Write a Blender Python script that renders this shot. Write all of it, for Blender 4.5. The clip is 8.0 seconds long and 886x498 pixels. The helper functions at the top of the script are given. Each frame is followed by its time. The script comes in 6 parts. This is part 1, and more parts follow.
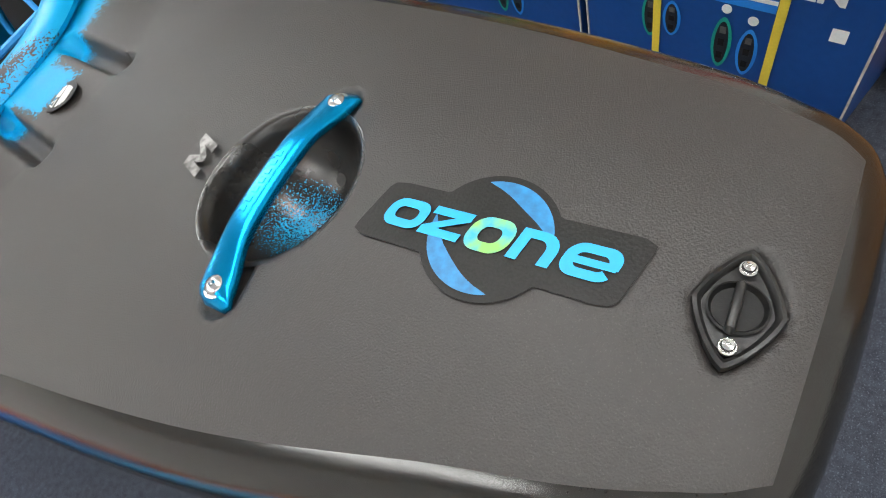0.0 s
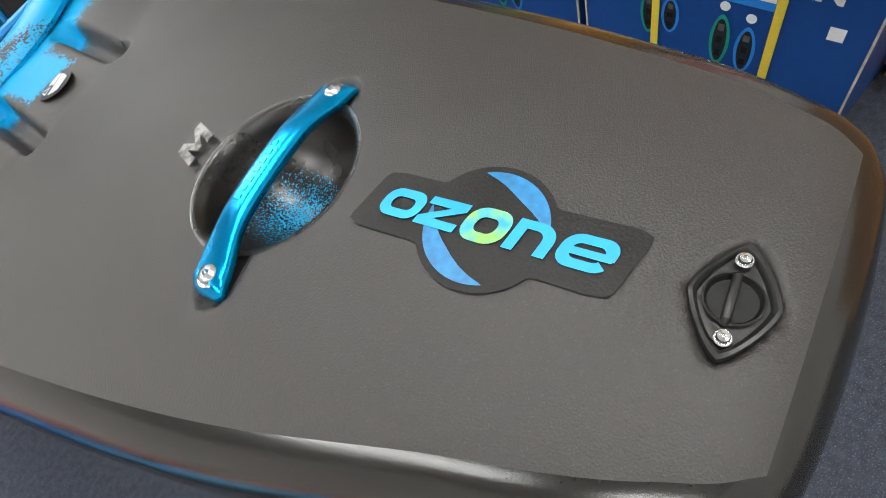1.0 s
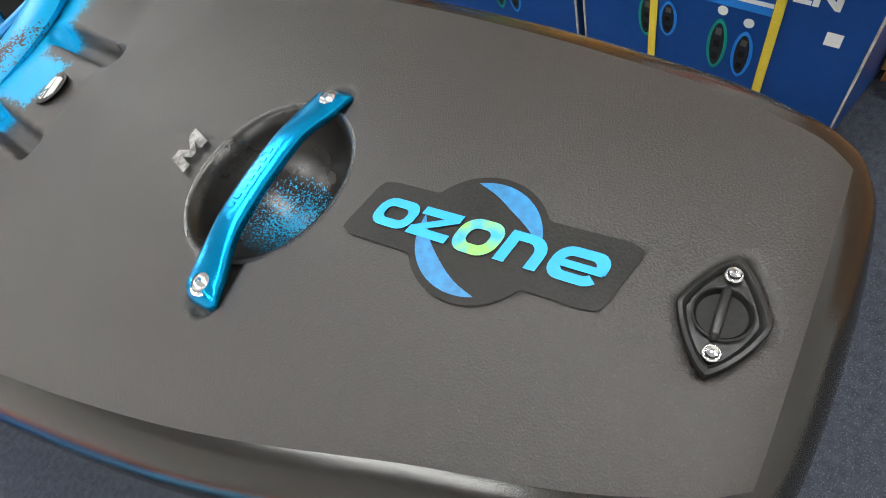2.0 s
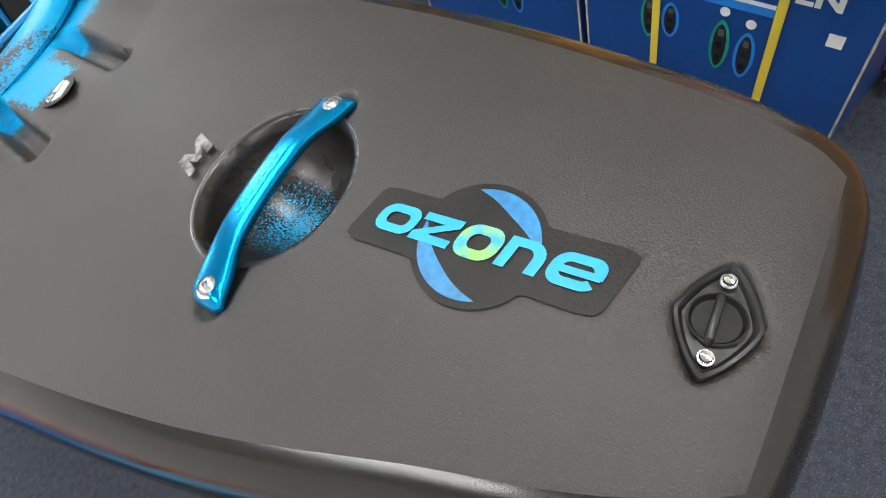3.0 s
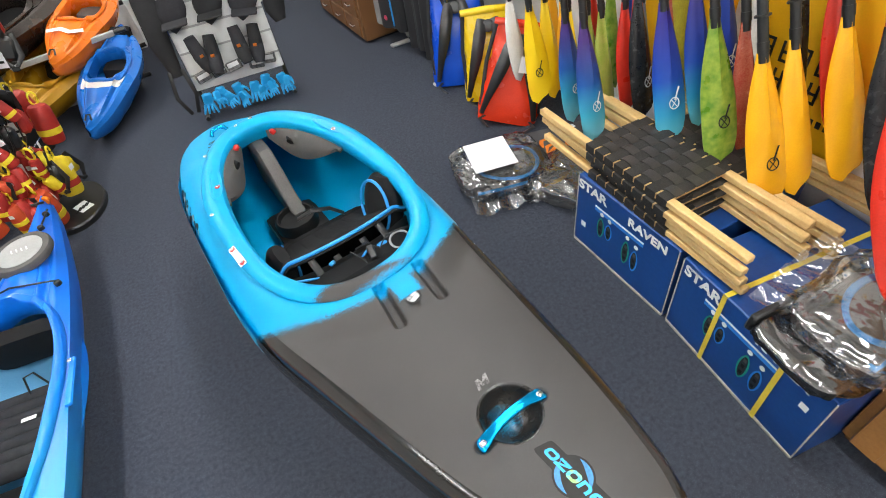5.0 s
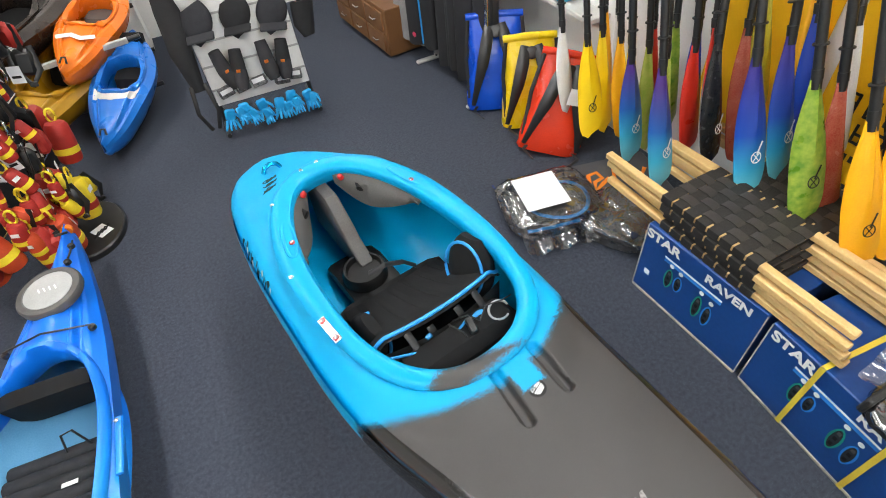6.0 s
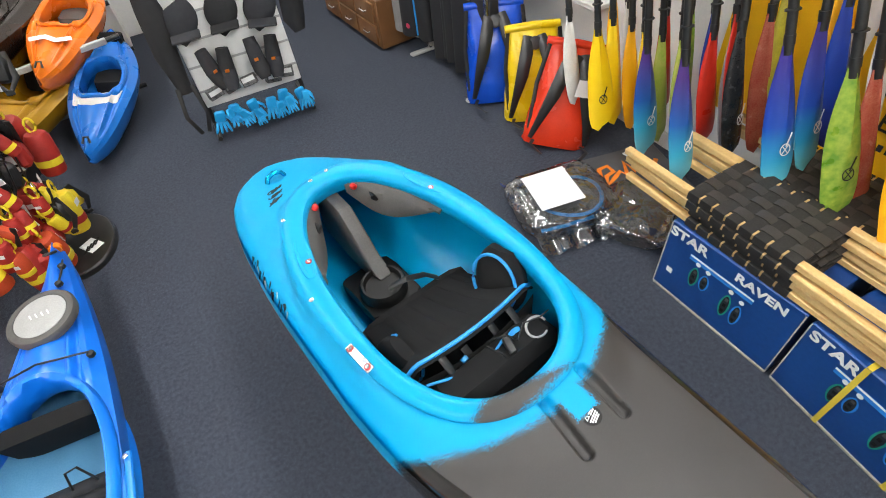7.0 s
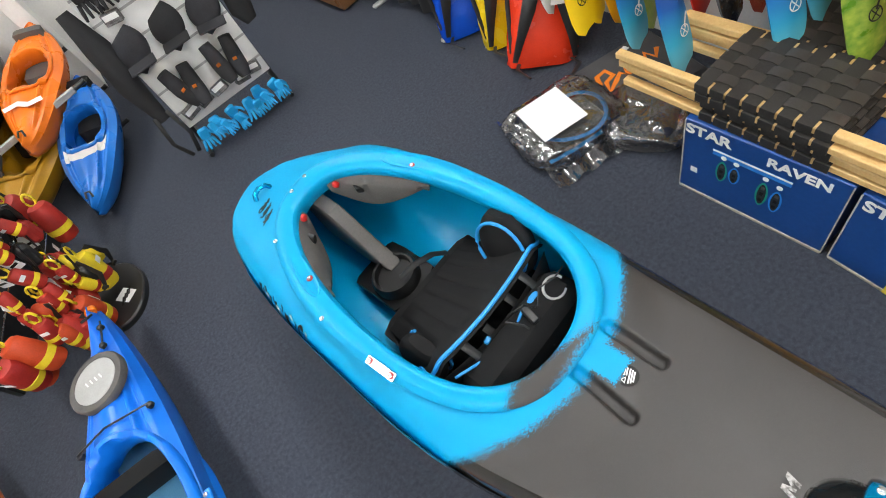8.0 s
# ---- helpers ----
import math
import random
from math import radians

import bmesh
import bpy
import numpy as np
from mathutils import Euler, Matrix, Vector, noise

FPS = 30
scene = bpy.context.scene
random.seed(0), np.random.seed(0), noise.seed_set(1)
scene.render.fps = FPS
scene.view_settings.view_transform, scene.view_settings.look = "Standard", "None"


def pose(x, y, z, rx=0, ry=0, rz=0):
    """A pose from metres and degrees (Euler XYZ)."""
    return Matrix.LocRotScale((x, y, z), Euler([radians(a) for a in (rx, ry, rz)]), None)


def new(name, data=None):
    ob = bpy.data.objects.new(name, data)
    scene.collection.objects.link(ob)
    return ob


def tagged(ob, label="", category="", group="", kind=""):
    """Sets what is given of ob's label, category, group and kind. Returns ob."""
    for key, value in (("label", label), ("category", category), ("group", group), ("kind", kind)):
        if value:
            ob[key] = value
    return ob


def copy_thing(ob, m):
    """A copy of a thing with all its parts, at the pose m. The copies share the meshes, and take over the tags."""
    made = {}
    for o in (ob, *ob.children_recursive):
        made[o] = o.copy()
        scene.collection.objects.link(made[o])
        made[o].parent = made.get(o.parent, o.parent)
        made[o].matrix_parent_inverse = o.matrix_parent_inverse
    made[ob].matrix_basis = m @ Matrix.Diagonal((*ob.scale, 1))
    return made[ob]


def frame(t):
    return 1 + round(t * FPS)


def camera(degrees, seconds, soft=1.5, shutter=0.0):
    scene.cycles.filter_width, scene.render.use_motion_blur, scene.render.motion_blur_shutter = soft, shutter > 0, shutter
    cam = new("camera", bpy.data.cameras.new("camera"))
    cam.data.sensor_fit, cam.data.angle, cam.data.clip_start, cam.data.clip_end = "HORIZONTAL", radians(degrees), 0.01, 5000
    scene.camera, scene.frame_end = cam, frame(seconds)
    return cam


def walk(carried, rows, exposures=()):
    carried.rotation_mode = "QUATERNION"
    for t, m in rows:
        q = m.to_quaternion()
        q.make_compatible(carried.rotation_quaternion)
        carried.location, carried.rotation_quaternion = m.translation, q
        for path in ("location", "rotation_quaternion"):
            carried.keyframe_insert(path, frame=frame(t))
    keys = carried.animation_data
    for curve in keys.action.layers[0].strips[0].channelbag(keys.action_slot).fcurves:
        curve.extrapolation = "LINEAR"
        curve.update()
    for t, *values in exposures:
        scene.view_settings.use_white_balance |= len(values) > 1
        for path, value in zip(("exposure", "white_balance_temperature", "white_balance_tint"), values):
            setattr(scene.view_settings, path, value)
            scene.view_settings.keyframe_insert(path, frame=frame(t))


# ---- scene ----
cam = camera(82.0, 8.0, soft=1.0)
PATH = [
    (0.0, 1.3790, 0.9395, 0.9810, 30.180, 17.764, -51.352),
    (0.5, 1.3761, 0.9397, 0.9798, 30.058, 17.553, -51.062),
    (1.0, 1.3771, 0.9388, 0.9783, 29.846, 17.123, -51.090),
    (1.5, 1.3806, 0.9387, 0.9796, 29.883, 16.794, -51.026),
    (3.0, 1.3849, 0.9367, 0.9862, 29.800, 17.092, -50.711),
    (3.5, 1.3762, 0.9151, 1.0581, 31.853, 15.287, -49.646),
    (4.0, 1.3373, 0.8709, 1.1987, 33.629, 11.783, -46.148),
    (4.5, 1.2785, 0.8100, 1.5602, 39.327, 10.985, -33.503),
    (5.0, 1.2145, 0.8204, 1.6807, 43.803, 7.175, -26.713),
    (5.2, 1.1780, 0.8252, 1.7328, 43.377, 7.478, -24.771),
    (6.3, 0.9599, 1.2657, 1.7893, 43.552, 3.621, -28.336),
    (6.5, 0.9332, 1.2903, 1.7846, 43.847, 3.491, -28.375),
    (7.0, 0.9747, 1.3120, 1.7763, 41.760, 5.012, -30.192),
    (7.5, 1.0929, 1.3383, 1.7734, 39.685, 8.731, -29.439),
    (8.0, 1.1450, 1.3638, 1.7622, 32.692, 18.041, -39.875),
]
walk(cam, [(t, pose(x, y, z, rx, ry, rz)) for t, x, y, z, rx, ry, rz in PATH], [(0.0, -0.08), (3.4, -0.04), (4.2, 0.10), (5.0, 0.14), (6.8, 0.14), (8.0, -0.02)])

# ---- light ----
world = bpy.data.worlds.new("shop_world")
scene.world = world
world.use_nodes = True
world.node_tree.nodes["Background"].inputs[0].default_value = (0.6, 0.7, 0.9, 1)
world.node_tree.nodes["Background"].inputs[1].default_value = 0.05
scene.view_settings.exposure = 0.0


# ---- materials ----
def mat(name, c1, c2=None, rough=0.5, metal=0.0, scale=30.0, fine=200.0, bump=0.1, mix=0.5, spec=0.5, alpha=1.0, trans=0.0, coat=0.0, rvar=0.1):
    """Two colours mixed by coarse and fine noise, with a varied roughness and a fine relief."""
    m = bpy.data.materials.new(name)
    m.use_nodes = True
    nt = m.node_tree
    b = nt.nodes["Principled BSDF"]
    c2 = c2 or tuple(v * 0.8 for v in c1)
    tc = nt.nodes.new("ShaderNodeTexCoord")
    n1, n2 = nt.nodes.new("ShaderNodeTexNoise"), nt.nodes.new("ShaderNodeTexNoise")
    for n, s in ((n1, scale), (n2, fine)):
        n.inputs["Scale"].default_value = s
        n.inputs["Detail"].default_value = 4
        nt.links.new(tc.outputs["Object"], n.inputs["Vector"])
    add = nt.nodes.new("ShaderNodeMath")
    add.operation = "ADD"
    nt.links.new(n1.outputs["Fac"], add.inputs[0])
    nt.links.new(n2.outputs["Fac"], add.inputs[1])
    ramp = nt.nodes.new("ShaderNodeMapRange")
    ramp.inputs[1].default_value, ramp.inputs[2].default_value = 1.0 - mix * 0.5, 1.0 + mix * 0.5
    nt.links.new(add.outputs[0], ramp.inputs[0])
    mx = nt.nodes.new("ShaderNodeMix")
    mx.data_type = "RGBA"
    mx.inputs[6].default_value, mx.inputs[7].default_value = (*c1, 1), (*c2, 1)
    nt.links.new(ramp.outputs[0], mx.inputs[0])
    nt.links.new(mx.outputs[2], b.inputs["Base Color"])
    rr = nt.nodes.new("ShaderNodeMapRange")
    rr.inputs[3].default_value, rr.inputs[4].default_value = max(0.02, rough - rvar), min(1.0, rough + rvar)
    nt.links.new(n1.outputs["Fac"], rr.inputs[0])
    nt.links.new(rr.outputs[0], b.inputs["Roughness"])
    b.inputs["Metallic"].default_value = metal
    b.inputs["Specular IOR Level"].default_value = spec
    b.inputs["Coat Weight"].default_value = coat
    b.inputs["Alpha"].default_value = alpha
    b.inputs["Transmission Weight"].default_value = trans
    if bump:
        bp = nt.nodes.new("ShaderNodeBump")
        bp.inputs["Strength"].default_value = bump
        bp.inputs["Distance"].default_value = 0.002
        nt.links.new(n2.outputs["Fac"], bp.inputs["Height"])
        nt.links.new(bp.outputs[0], b.inputs["Normal"])
    return m


def ramp_mat(name, stops, axis=2, lo=0.0, hi=1.0, rough=0.35, mottled=0.0, spec=0.5):
    """Colours that run along one axis of the thing, as on dyed blades."""
    m = mat(name, (1, 1, 1), rough=rough, bump=0.02, spec=spec, rvar=0.03)
    nt = m.node_tree
    b = nt.nodes["Principled BSDF"]
    tc, sep, rg, cr = (nt.nodes.new("ShaderNode" + k) for k in ("TexCoord", "SeparateXYZ", "MapRange", "ValToRGB"))
    nt.links.new(tc.outputs["Object"], sep.inputs[0])
    rg.inputs[1].default_value, rg.inputs[2].default_value = lo, hi
    nz = nt.nodes.new("ShaderNodeTexNoise")
    nz.inputs["Scale"].default_value = 25
    nt.links.new(tc.outputs["Object"], nz.inputs["Vector"])
    ma = nt.nodes.new("ShaderNodeMath")
    ma.operation = "MULTIPLY_ADD"
    ma.inputs[1].default_value = mottled
    nt.links.new(nz.outputs["Fac"], ma.inputs[0])
    nt.links.new(sep.outputs[axis], ma.inputs[2])
    nt.links.new(ma.outputs[0], rg.inputs[0])
    nt.links.new(rg.outputs[0], cr.inputs[0])
    els = cr.color_ramp.elements
    while len(els) < len(stops):
        els.new(0.5)
    for e, (p, c) in zip(els, stops):
        e.position, e.color = p, (*c, 1)
    nt.links.new(cr.outputs[0], b.inputs["Base Color"])
    return m


class Nodes:
    """A little arithmetic on node sockets, for the boat's sprayed colours."""

    def __init__(self, m):
        self.nt = m.node_tree

    def math(self, op, a, b=0.0):
        n = self.nt.nodes.new("ShaderNodeMath")
        n.operation = op
        for i, v in enumerate((a, b)):
            if isinstance(v, (int, float)):
                n.inputs[i].default_value = v
            else:
                self.nt.links.new(v, n.inputs[i])
        return n.outputs[0]

    def coords(self):
        tc, sep = self.nt.nodes.new("ShaderNodeTexCoord"), self.nt.nodes.new("ShaderNodeSeparateXYZ")
        self.nt.links.new(tc.outputs["Object"], sep.inputs[0])
        return tc.outputs["Object"], sep.outputs

    def noise(self, vec, scale, detail=2):
        n = self.nt.nodes.new("ShaderNodeTexNoise")
        n.inputs["Scale"].default_value, n.inputs["Detail"].default_value = scale, detail
        self.nt.links.new(vec, n.inputs["Vector"])
        return n.outputs["Fac"]

    def mix(self, f, a, b):
        n = self.nt.nodes.new("ShaderNodeMix")
        n.data_type = "RGBA"
        for i, v in ((0, f), (6, a), (7, b)):
            if isinstance(v, (int, float)):
                n.inputs[i].default_value = v
            elif isinstance(v, tuple):
                n.inputs[i].default_value = (*v, 1)
            else:
                self.nt.links.new(v, n.inputs[i])
        return n.outputs[2]

    def step(self, v, lo, hi):
        n = self.nt.nodes.new("ShaderNodeMapRange")
        n.inputs[1].default_value, n.inputs[2].default_value = lo, hi
        self.nt.links.new(v, n.inputs[0])
        return n.outputs[0]


BOAT_BLUE, BOAT_GREY = (0.0, 0.32, 0.60), (0.034, 0.0310, 0.0295)


def boat_material(name, grey, rough_grey, rough_blue, rim=False, bump=0.25, sparkle=0.0, gloss=0.5):
    """Polyethylene, moulded grey at the stern and blue forward, the colours sprayed into one another in grains."""
    m = mat(name, BOAT_BLUE, rough=rough_blue, bump=0.0)
    k = Nodes(m)
    nt, b = k.nt, m.node_tree.nodes["Principled BSDF"]
    vec, (x, y, z) = k.coords()
    grain = k.noise(vec, 360, 2)
    soft = k.noise(vec, 9, 3)
    if rim:
        line = k.math("SUBTRACT", k.math("ADD", y, k.math("MULTIPLY", k.math("ABSOLUTE", k.math("ADD", x, 0.125)), 0.34)), 0.815)
        line = k.math("MAXIMUM", line, k.math("SUBTRACT", 0.745, y))
    else:
        ex = k.math("POWER", k.math("ABSOLUTE", k.math("DIVIDE", k.math("ADD", x, 0.02), 0.46)), 2.0)
        ey = k.math("POWER", k.math("DIVIDE", k.math("MINIMUM", k.math("SUBTRACT", y, 1.24), 0.0), 0.535), 2.0)
        line = k.math("MULTIPLY", k.math("SUBTRACT", 1.0, k.math("ADD", ex, ey)), 0.28)
        line = k.math("MAXIMUM", line, k.math("SUBTRACT", y, 0.95))
    line = k.math("ADD", line, k.math("MULTIPLY", k.math("SUBTRACT", soft, 0.5), 0.02))
    blue = k.step(k.math("ADD", line, k.math("MULTIPLY", k.math("SUBTRACT", grain, 0.5), 0.075)), -0.0012, 0.0012)
    if not rim:
        # sprayed blue left in the grip dish and between the two slots
        r = k.math("SQRT", k.math("ADD", k.math("POWER", k.math("SUBTRACT", y, 0.277), 2.0), k.math("POWER", k.math("ADD", x, 0.012), 2.0)))
        dish = k.step(k.math("ADD", k.math("SUBTRACT", 0.013, r), k.math("MULTIPLY", k.math("SUBTRACT", k.noise(vec, 780, 2), 0.5), 0.16)), -0.002, 0.002)
        dish = k.math("MULTIPLY", dish, k.math("LESS_THAN", r, 0.036))
        ch = k.math("SUBTRACT", 0.031, k.math("ABSOLUTE", k.math("SUBTRACT", x, 0.014)))
        ch = k.math("MINIMUM", ch, k.math("SUBTRACT", y, 0.655))
        ch = k.step(k.math("ADD", ch, k.math("MULTIPLY", k.math("SUBTRACT", grain, 0.5), 0.03)), -0.002, 0.002)
        blue = k.math("MAXIMUM", blue, k.math("MAXIMUM", dish, ch))
    dark = tuple(v * 0.72 for v in grey)
    g = k.mix(k.noise(vec, 260, 4), grey, dark)
    g = k.mix(k.step(k.noise(vec, 4, 3), 0.4, 0.75), g, tuple(v * 1.10 for v in grey))
    # glints of the moulded grain, put into the grey as paler specks
    g = k.mix(k.math("MULTIPLY", k.step(k.noise(vec, 1100, 2), 0.60, 0.74), sparkle), g, tuple(v * 2.6 for v in grey))
    bl = k.mix(k.noise(vec, 6, 3), BOAT_BLUE, (0.0, 0.28, 0.54))
    nt.links.new(k.mix(blue, g, bl), b.inputs["Base Color"])
    ra = nt.nodes.new("ShaderNodeMapRange")
    ra.inputs[3].default_value, ra.inputs[4].default_value = rough_grey, rough_blue
    nt.links.new(blue, ra.inputs[0])
    sp = nt.nodes.new("ShaderNodeMapRange")
    sp.inputs[3].default_value, sp.inputs[4].default_value = gloss, 0.22
    nt.links.new(blue, sp.inputs[0])
    nt.links.new(sp.outputs[0], b.inputs["Specular IOR Level"])
    rg = k.math("ADD", ra.outputs[0], k.math("MULTIPLY", k.math("SUBTRACT", soft, 0.5), 0.12))
    nt.links.new(rg, b.inputs["Roughness"])
    bp = nt.nodes.new("ShaderNodeBump")
    bp.inputs["Strength"].default_value, bp.inputs["Distance"].default_value = bump, 0.0010
    nt.links.new(k.noise(vec, 900, 3), bp.inputs["Height"])
    nt.links.new(bp.outputs[0], b.inputs["Normal"])
    return m


def speckled(m, amount=0.5, scale=900):
    """Adds a fine pale fleck to a material, as in felt."""
    k = Nodes(m)
    b = m.node_tree.nodes["Principled BSDF"]
    vec, _ = k.coords()
    src = b.inputs["Base Color"].links[0].from_socket
    fleck = k.step(k.noise(vec, scale, 1), 0.60, 0.72)
    m.node_tree.links.new(k.mix(k.math("MULTIPLY", fleck, amount), src, (0.16, 0.18, 0.22)), b.inputs["Base Color"])
    return m


M = dict(
    carpet=speckled(mat("carpet", (0.032, 0.037, 0.050), (0.064, 0.072, 0.093), rough=0.95, scale=70, fine=380, bump=0.9, mix=0.55, spec=0.1), 0.55, 330),
    wall=mat("wall_paint", (0.86, 0.85, 0.82), (0.80, 0.79, 0.76), rough=0.8, scale=3, fine=90, bump=0.1),
    ceiling=mat("ceiling_tile", (0.75, 0.75, 0.73), rough=0.9, scale=20),
    skirting=mat("skirting_paint", (0.75, 0.74, 0.7), (0.6, 0.59, 0.55), rough=0.5, scale=8),
    deck=boat_material("boat_deck", BOAT_GREY, 0.44, 0.40, bump=0.5, sparkle=0.35, gloss=0.5),
    hull=boat_material("boat_hull", (0.016, 0.015, 0.014), 0.17, 0.30, bump=0.06),
    dish=boat_material("boat_dish", (0.016, 0.015, 0.014), 0.27, 0.36, bump=0.12),
    rim=boat_material("boat_rim", BOAT_GREY, 0.5, 0.36, rim=True, bump=0.12),
    black=mat("black_plastic", (0.012, 0.012, 0.012), (0.02, 0.02, 0.02), rough=0.35, bump=0.15),
    recess=mat("recess_black", (0.008, 0.008, 0.008), (0.014, 0.014, 0.014), rough=0.45, bump=0.1, spec=0.25),
    foam=mat("black_foam", (0.007, 0.007, 0.0075), (0.013, 0.013, 0.0135), rough=0.85, fine=400, bump=0.4, spec=0.2),
    neoprene=mat("neoprene", (0.02, 0.021, 0.024), (0.035, 0.036, 0.04), rough=0.8, fine=350, bump=0.4, spec=0.2),
    greyfoam=mat("grey_plastic", (0.098, 0.092, 0.086), (0.074, 0.070, 0.066), rough=0.6, scale=12, bump=0.2),
    lightgrey=mat("light_grey", (0.42, 0.42, 0.41), (0.34, 0.34, 0.33), rough=0.5, scale=10),
    piping=mat("blue_piping", (0.02, 0.30, 0.72), (0.015, 0.24, 0.6), rough=0.5),
    anodised=mat("anodised_blue", (0.0, 0.33, 0.66), (0.0, 0.28, 0.6), rough=0.22, metal=0.85, bump=0.03),
    steel=mat("steel", (0.7, 0.7, 0.7), (0.55, 0.55, 0.55), rough=0.25, metal=1.0, bump=0.05),
    red=mat("red_plastic", (0.55, 0.02, 0.015), rough=0.35),
    sticker=mat("sticker_black", (0.010, 0.0095, 0.009), (0.018, 0.017, 0.016), rough=0.42, fine=600, bump=0.15, spec=0.22),
    logoblue=mat("logo_blue", (0.0, 0.36, 0.78), (0.0, 0.33, 0.72), rough=0.4, bump=0.05),
    logodim=mat("logo_dim_blue", (0.01, 0.22, 0.50), (0.01, 0.12, 0.28), rough=0.42, scale=60, bump=0.05),
    globe=mat("globe_green", (0.02, 0.38, 0.55), (0.22, 0.50, 0.12), rough=0.4, scale=55, fine=90, mix=0.35, bump=0.05),
    white=mat("white_print", (0.8, 0.8, 0.78), (0.72, 0.72, 0.7), rough=0.5, scale=20),
    paper=mat("white_paper", (0.85, 0.85, 0.86), (0.8, 0.8, 0.82), rough=0.6, scale=12),
    silver=mat("silver_print", (0.24, 0.235, 0.23), (0.07, 0.067, 0.064), rough=0.42, metal=0.6, scale=40, mix=0.35),
    carton=mat("blue_carton", (0.006, 0.046, 0.20), (0.010, 0.062, 0.25), rough=0.34, scale=7, fine=60, bump=0.08, mix=0.8),
    cartonedge=mat("worn_carton", (0.55, 0.5, 0.42), (0.3, 0.28, 0.25), rough=0.7, scale=40),
    printblue=mat("print_blue", (0.02, 0.22, 0.68), (0.02, 0.19, 0.6), rough=0.35),
    printgreen=mat("print_green", (0.01, 0.30, 0.22), (0.01, 0.22, 0.16), rough=0.35),
    printdark=mat("print_dark", (0.012, 0.014, 0.02), rough=0.35),
    strap=mat("yellow_strap", (0.75, 0.58, 0.06), (0.66, 0.5, 0.05), rough=0.4, scale=20),
    ash=mat("ash_wood", (0.72, 0.50, 0.22), (0.58, 0.36, 0.13), rough=0.45, scale=14, fine=120, bump=0.2, mix=0.8),
    webbing=mat("black_webbing", (0.014, 0.013, 0.012), (0.026, 0.024, 0.022), rough=0.6, fine=600, bump=0.5),
    oak=mat("oak_wood", (0.42, 0.20, 0.06), (0.30, 0.13, 0.035), rough=0.4, scale=9, fine=120, bump=0.2, mix=0.9),
    darkoak=mat("brown_wood", (0.20, 0.09, 0.03), (0.14, 0.06, 0.02), rough=0.5, scale=9, fine=120, bump=0.2, mix=0.9),
    film=None,
)


def film_material():
    """Clear wrapping film: thin, wrinkled, with sharp glints."""
    m = bpy.data.materials.new("clear_film")
    m.use_nodes = True
    nt = m.node_tree
    for n in list(nt.nodes):
        nt.nodes.remove(n)
    out, mx, tr, gl, fr, nz, bp, tc = (nt.nodes.new("ShaderNode" + k) for k in ("OutputMaterial", "MixShader", "BsdfTransparent", "BsdfGlossy", "Fresnel", "TexNoise", "Bump", "TexCoord"))
    tr.inputs[0].default_value = (0.95, 0.955, 0.96, 1)
    gl.inputs["Roughness"].default_value = 0.13
    gl.inputs["Color"].default_value = (1, 1, 1, 1)
    nz.noise_type = "RIDGED_MULTIFRACTAL"
    nz.inputs["Scale"].default_value, nz.inputs["Detail"].default_value = 22, 5
    bp.inputs["Strength"].default_value, bp.inputs["Distance"].default_value = 1.0, 0.012
    fr.inputs["IOR"].default_value = 1.55
    fl = nt.nodes.new("ShaderNodeMath")
    fl.operation = "MAXIMUM"
    fl.inputs[1].default_value = 0.22
    nt.links.new(tc.outputs["Object"], nz.inputs["Vector"])
    nt.links.new(nz.outputs["Fac"], bp.inputs["Height"])
    nt.links.new(bp.outputs[0], gl.inputs["Normal"])
    nt.links.new(bp.outputs[0], fr.inputs["Normal"])
    nt.links.new(fr.outputs[0], fl.inputs[0])
    nt.links.new(fl.outputs[0], mx.inputs[0])
    nt.links.new(tr.outputs[0], mx.inputs[1])
    nt.links.new(gl.outputs[0], mx.inputs[2])
    nt.links.new(mx.outputs[0], out.inputs[0])
    return m


M["film"] = film_material()


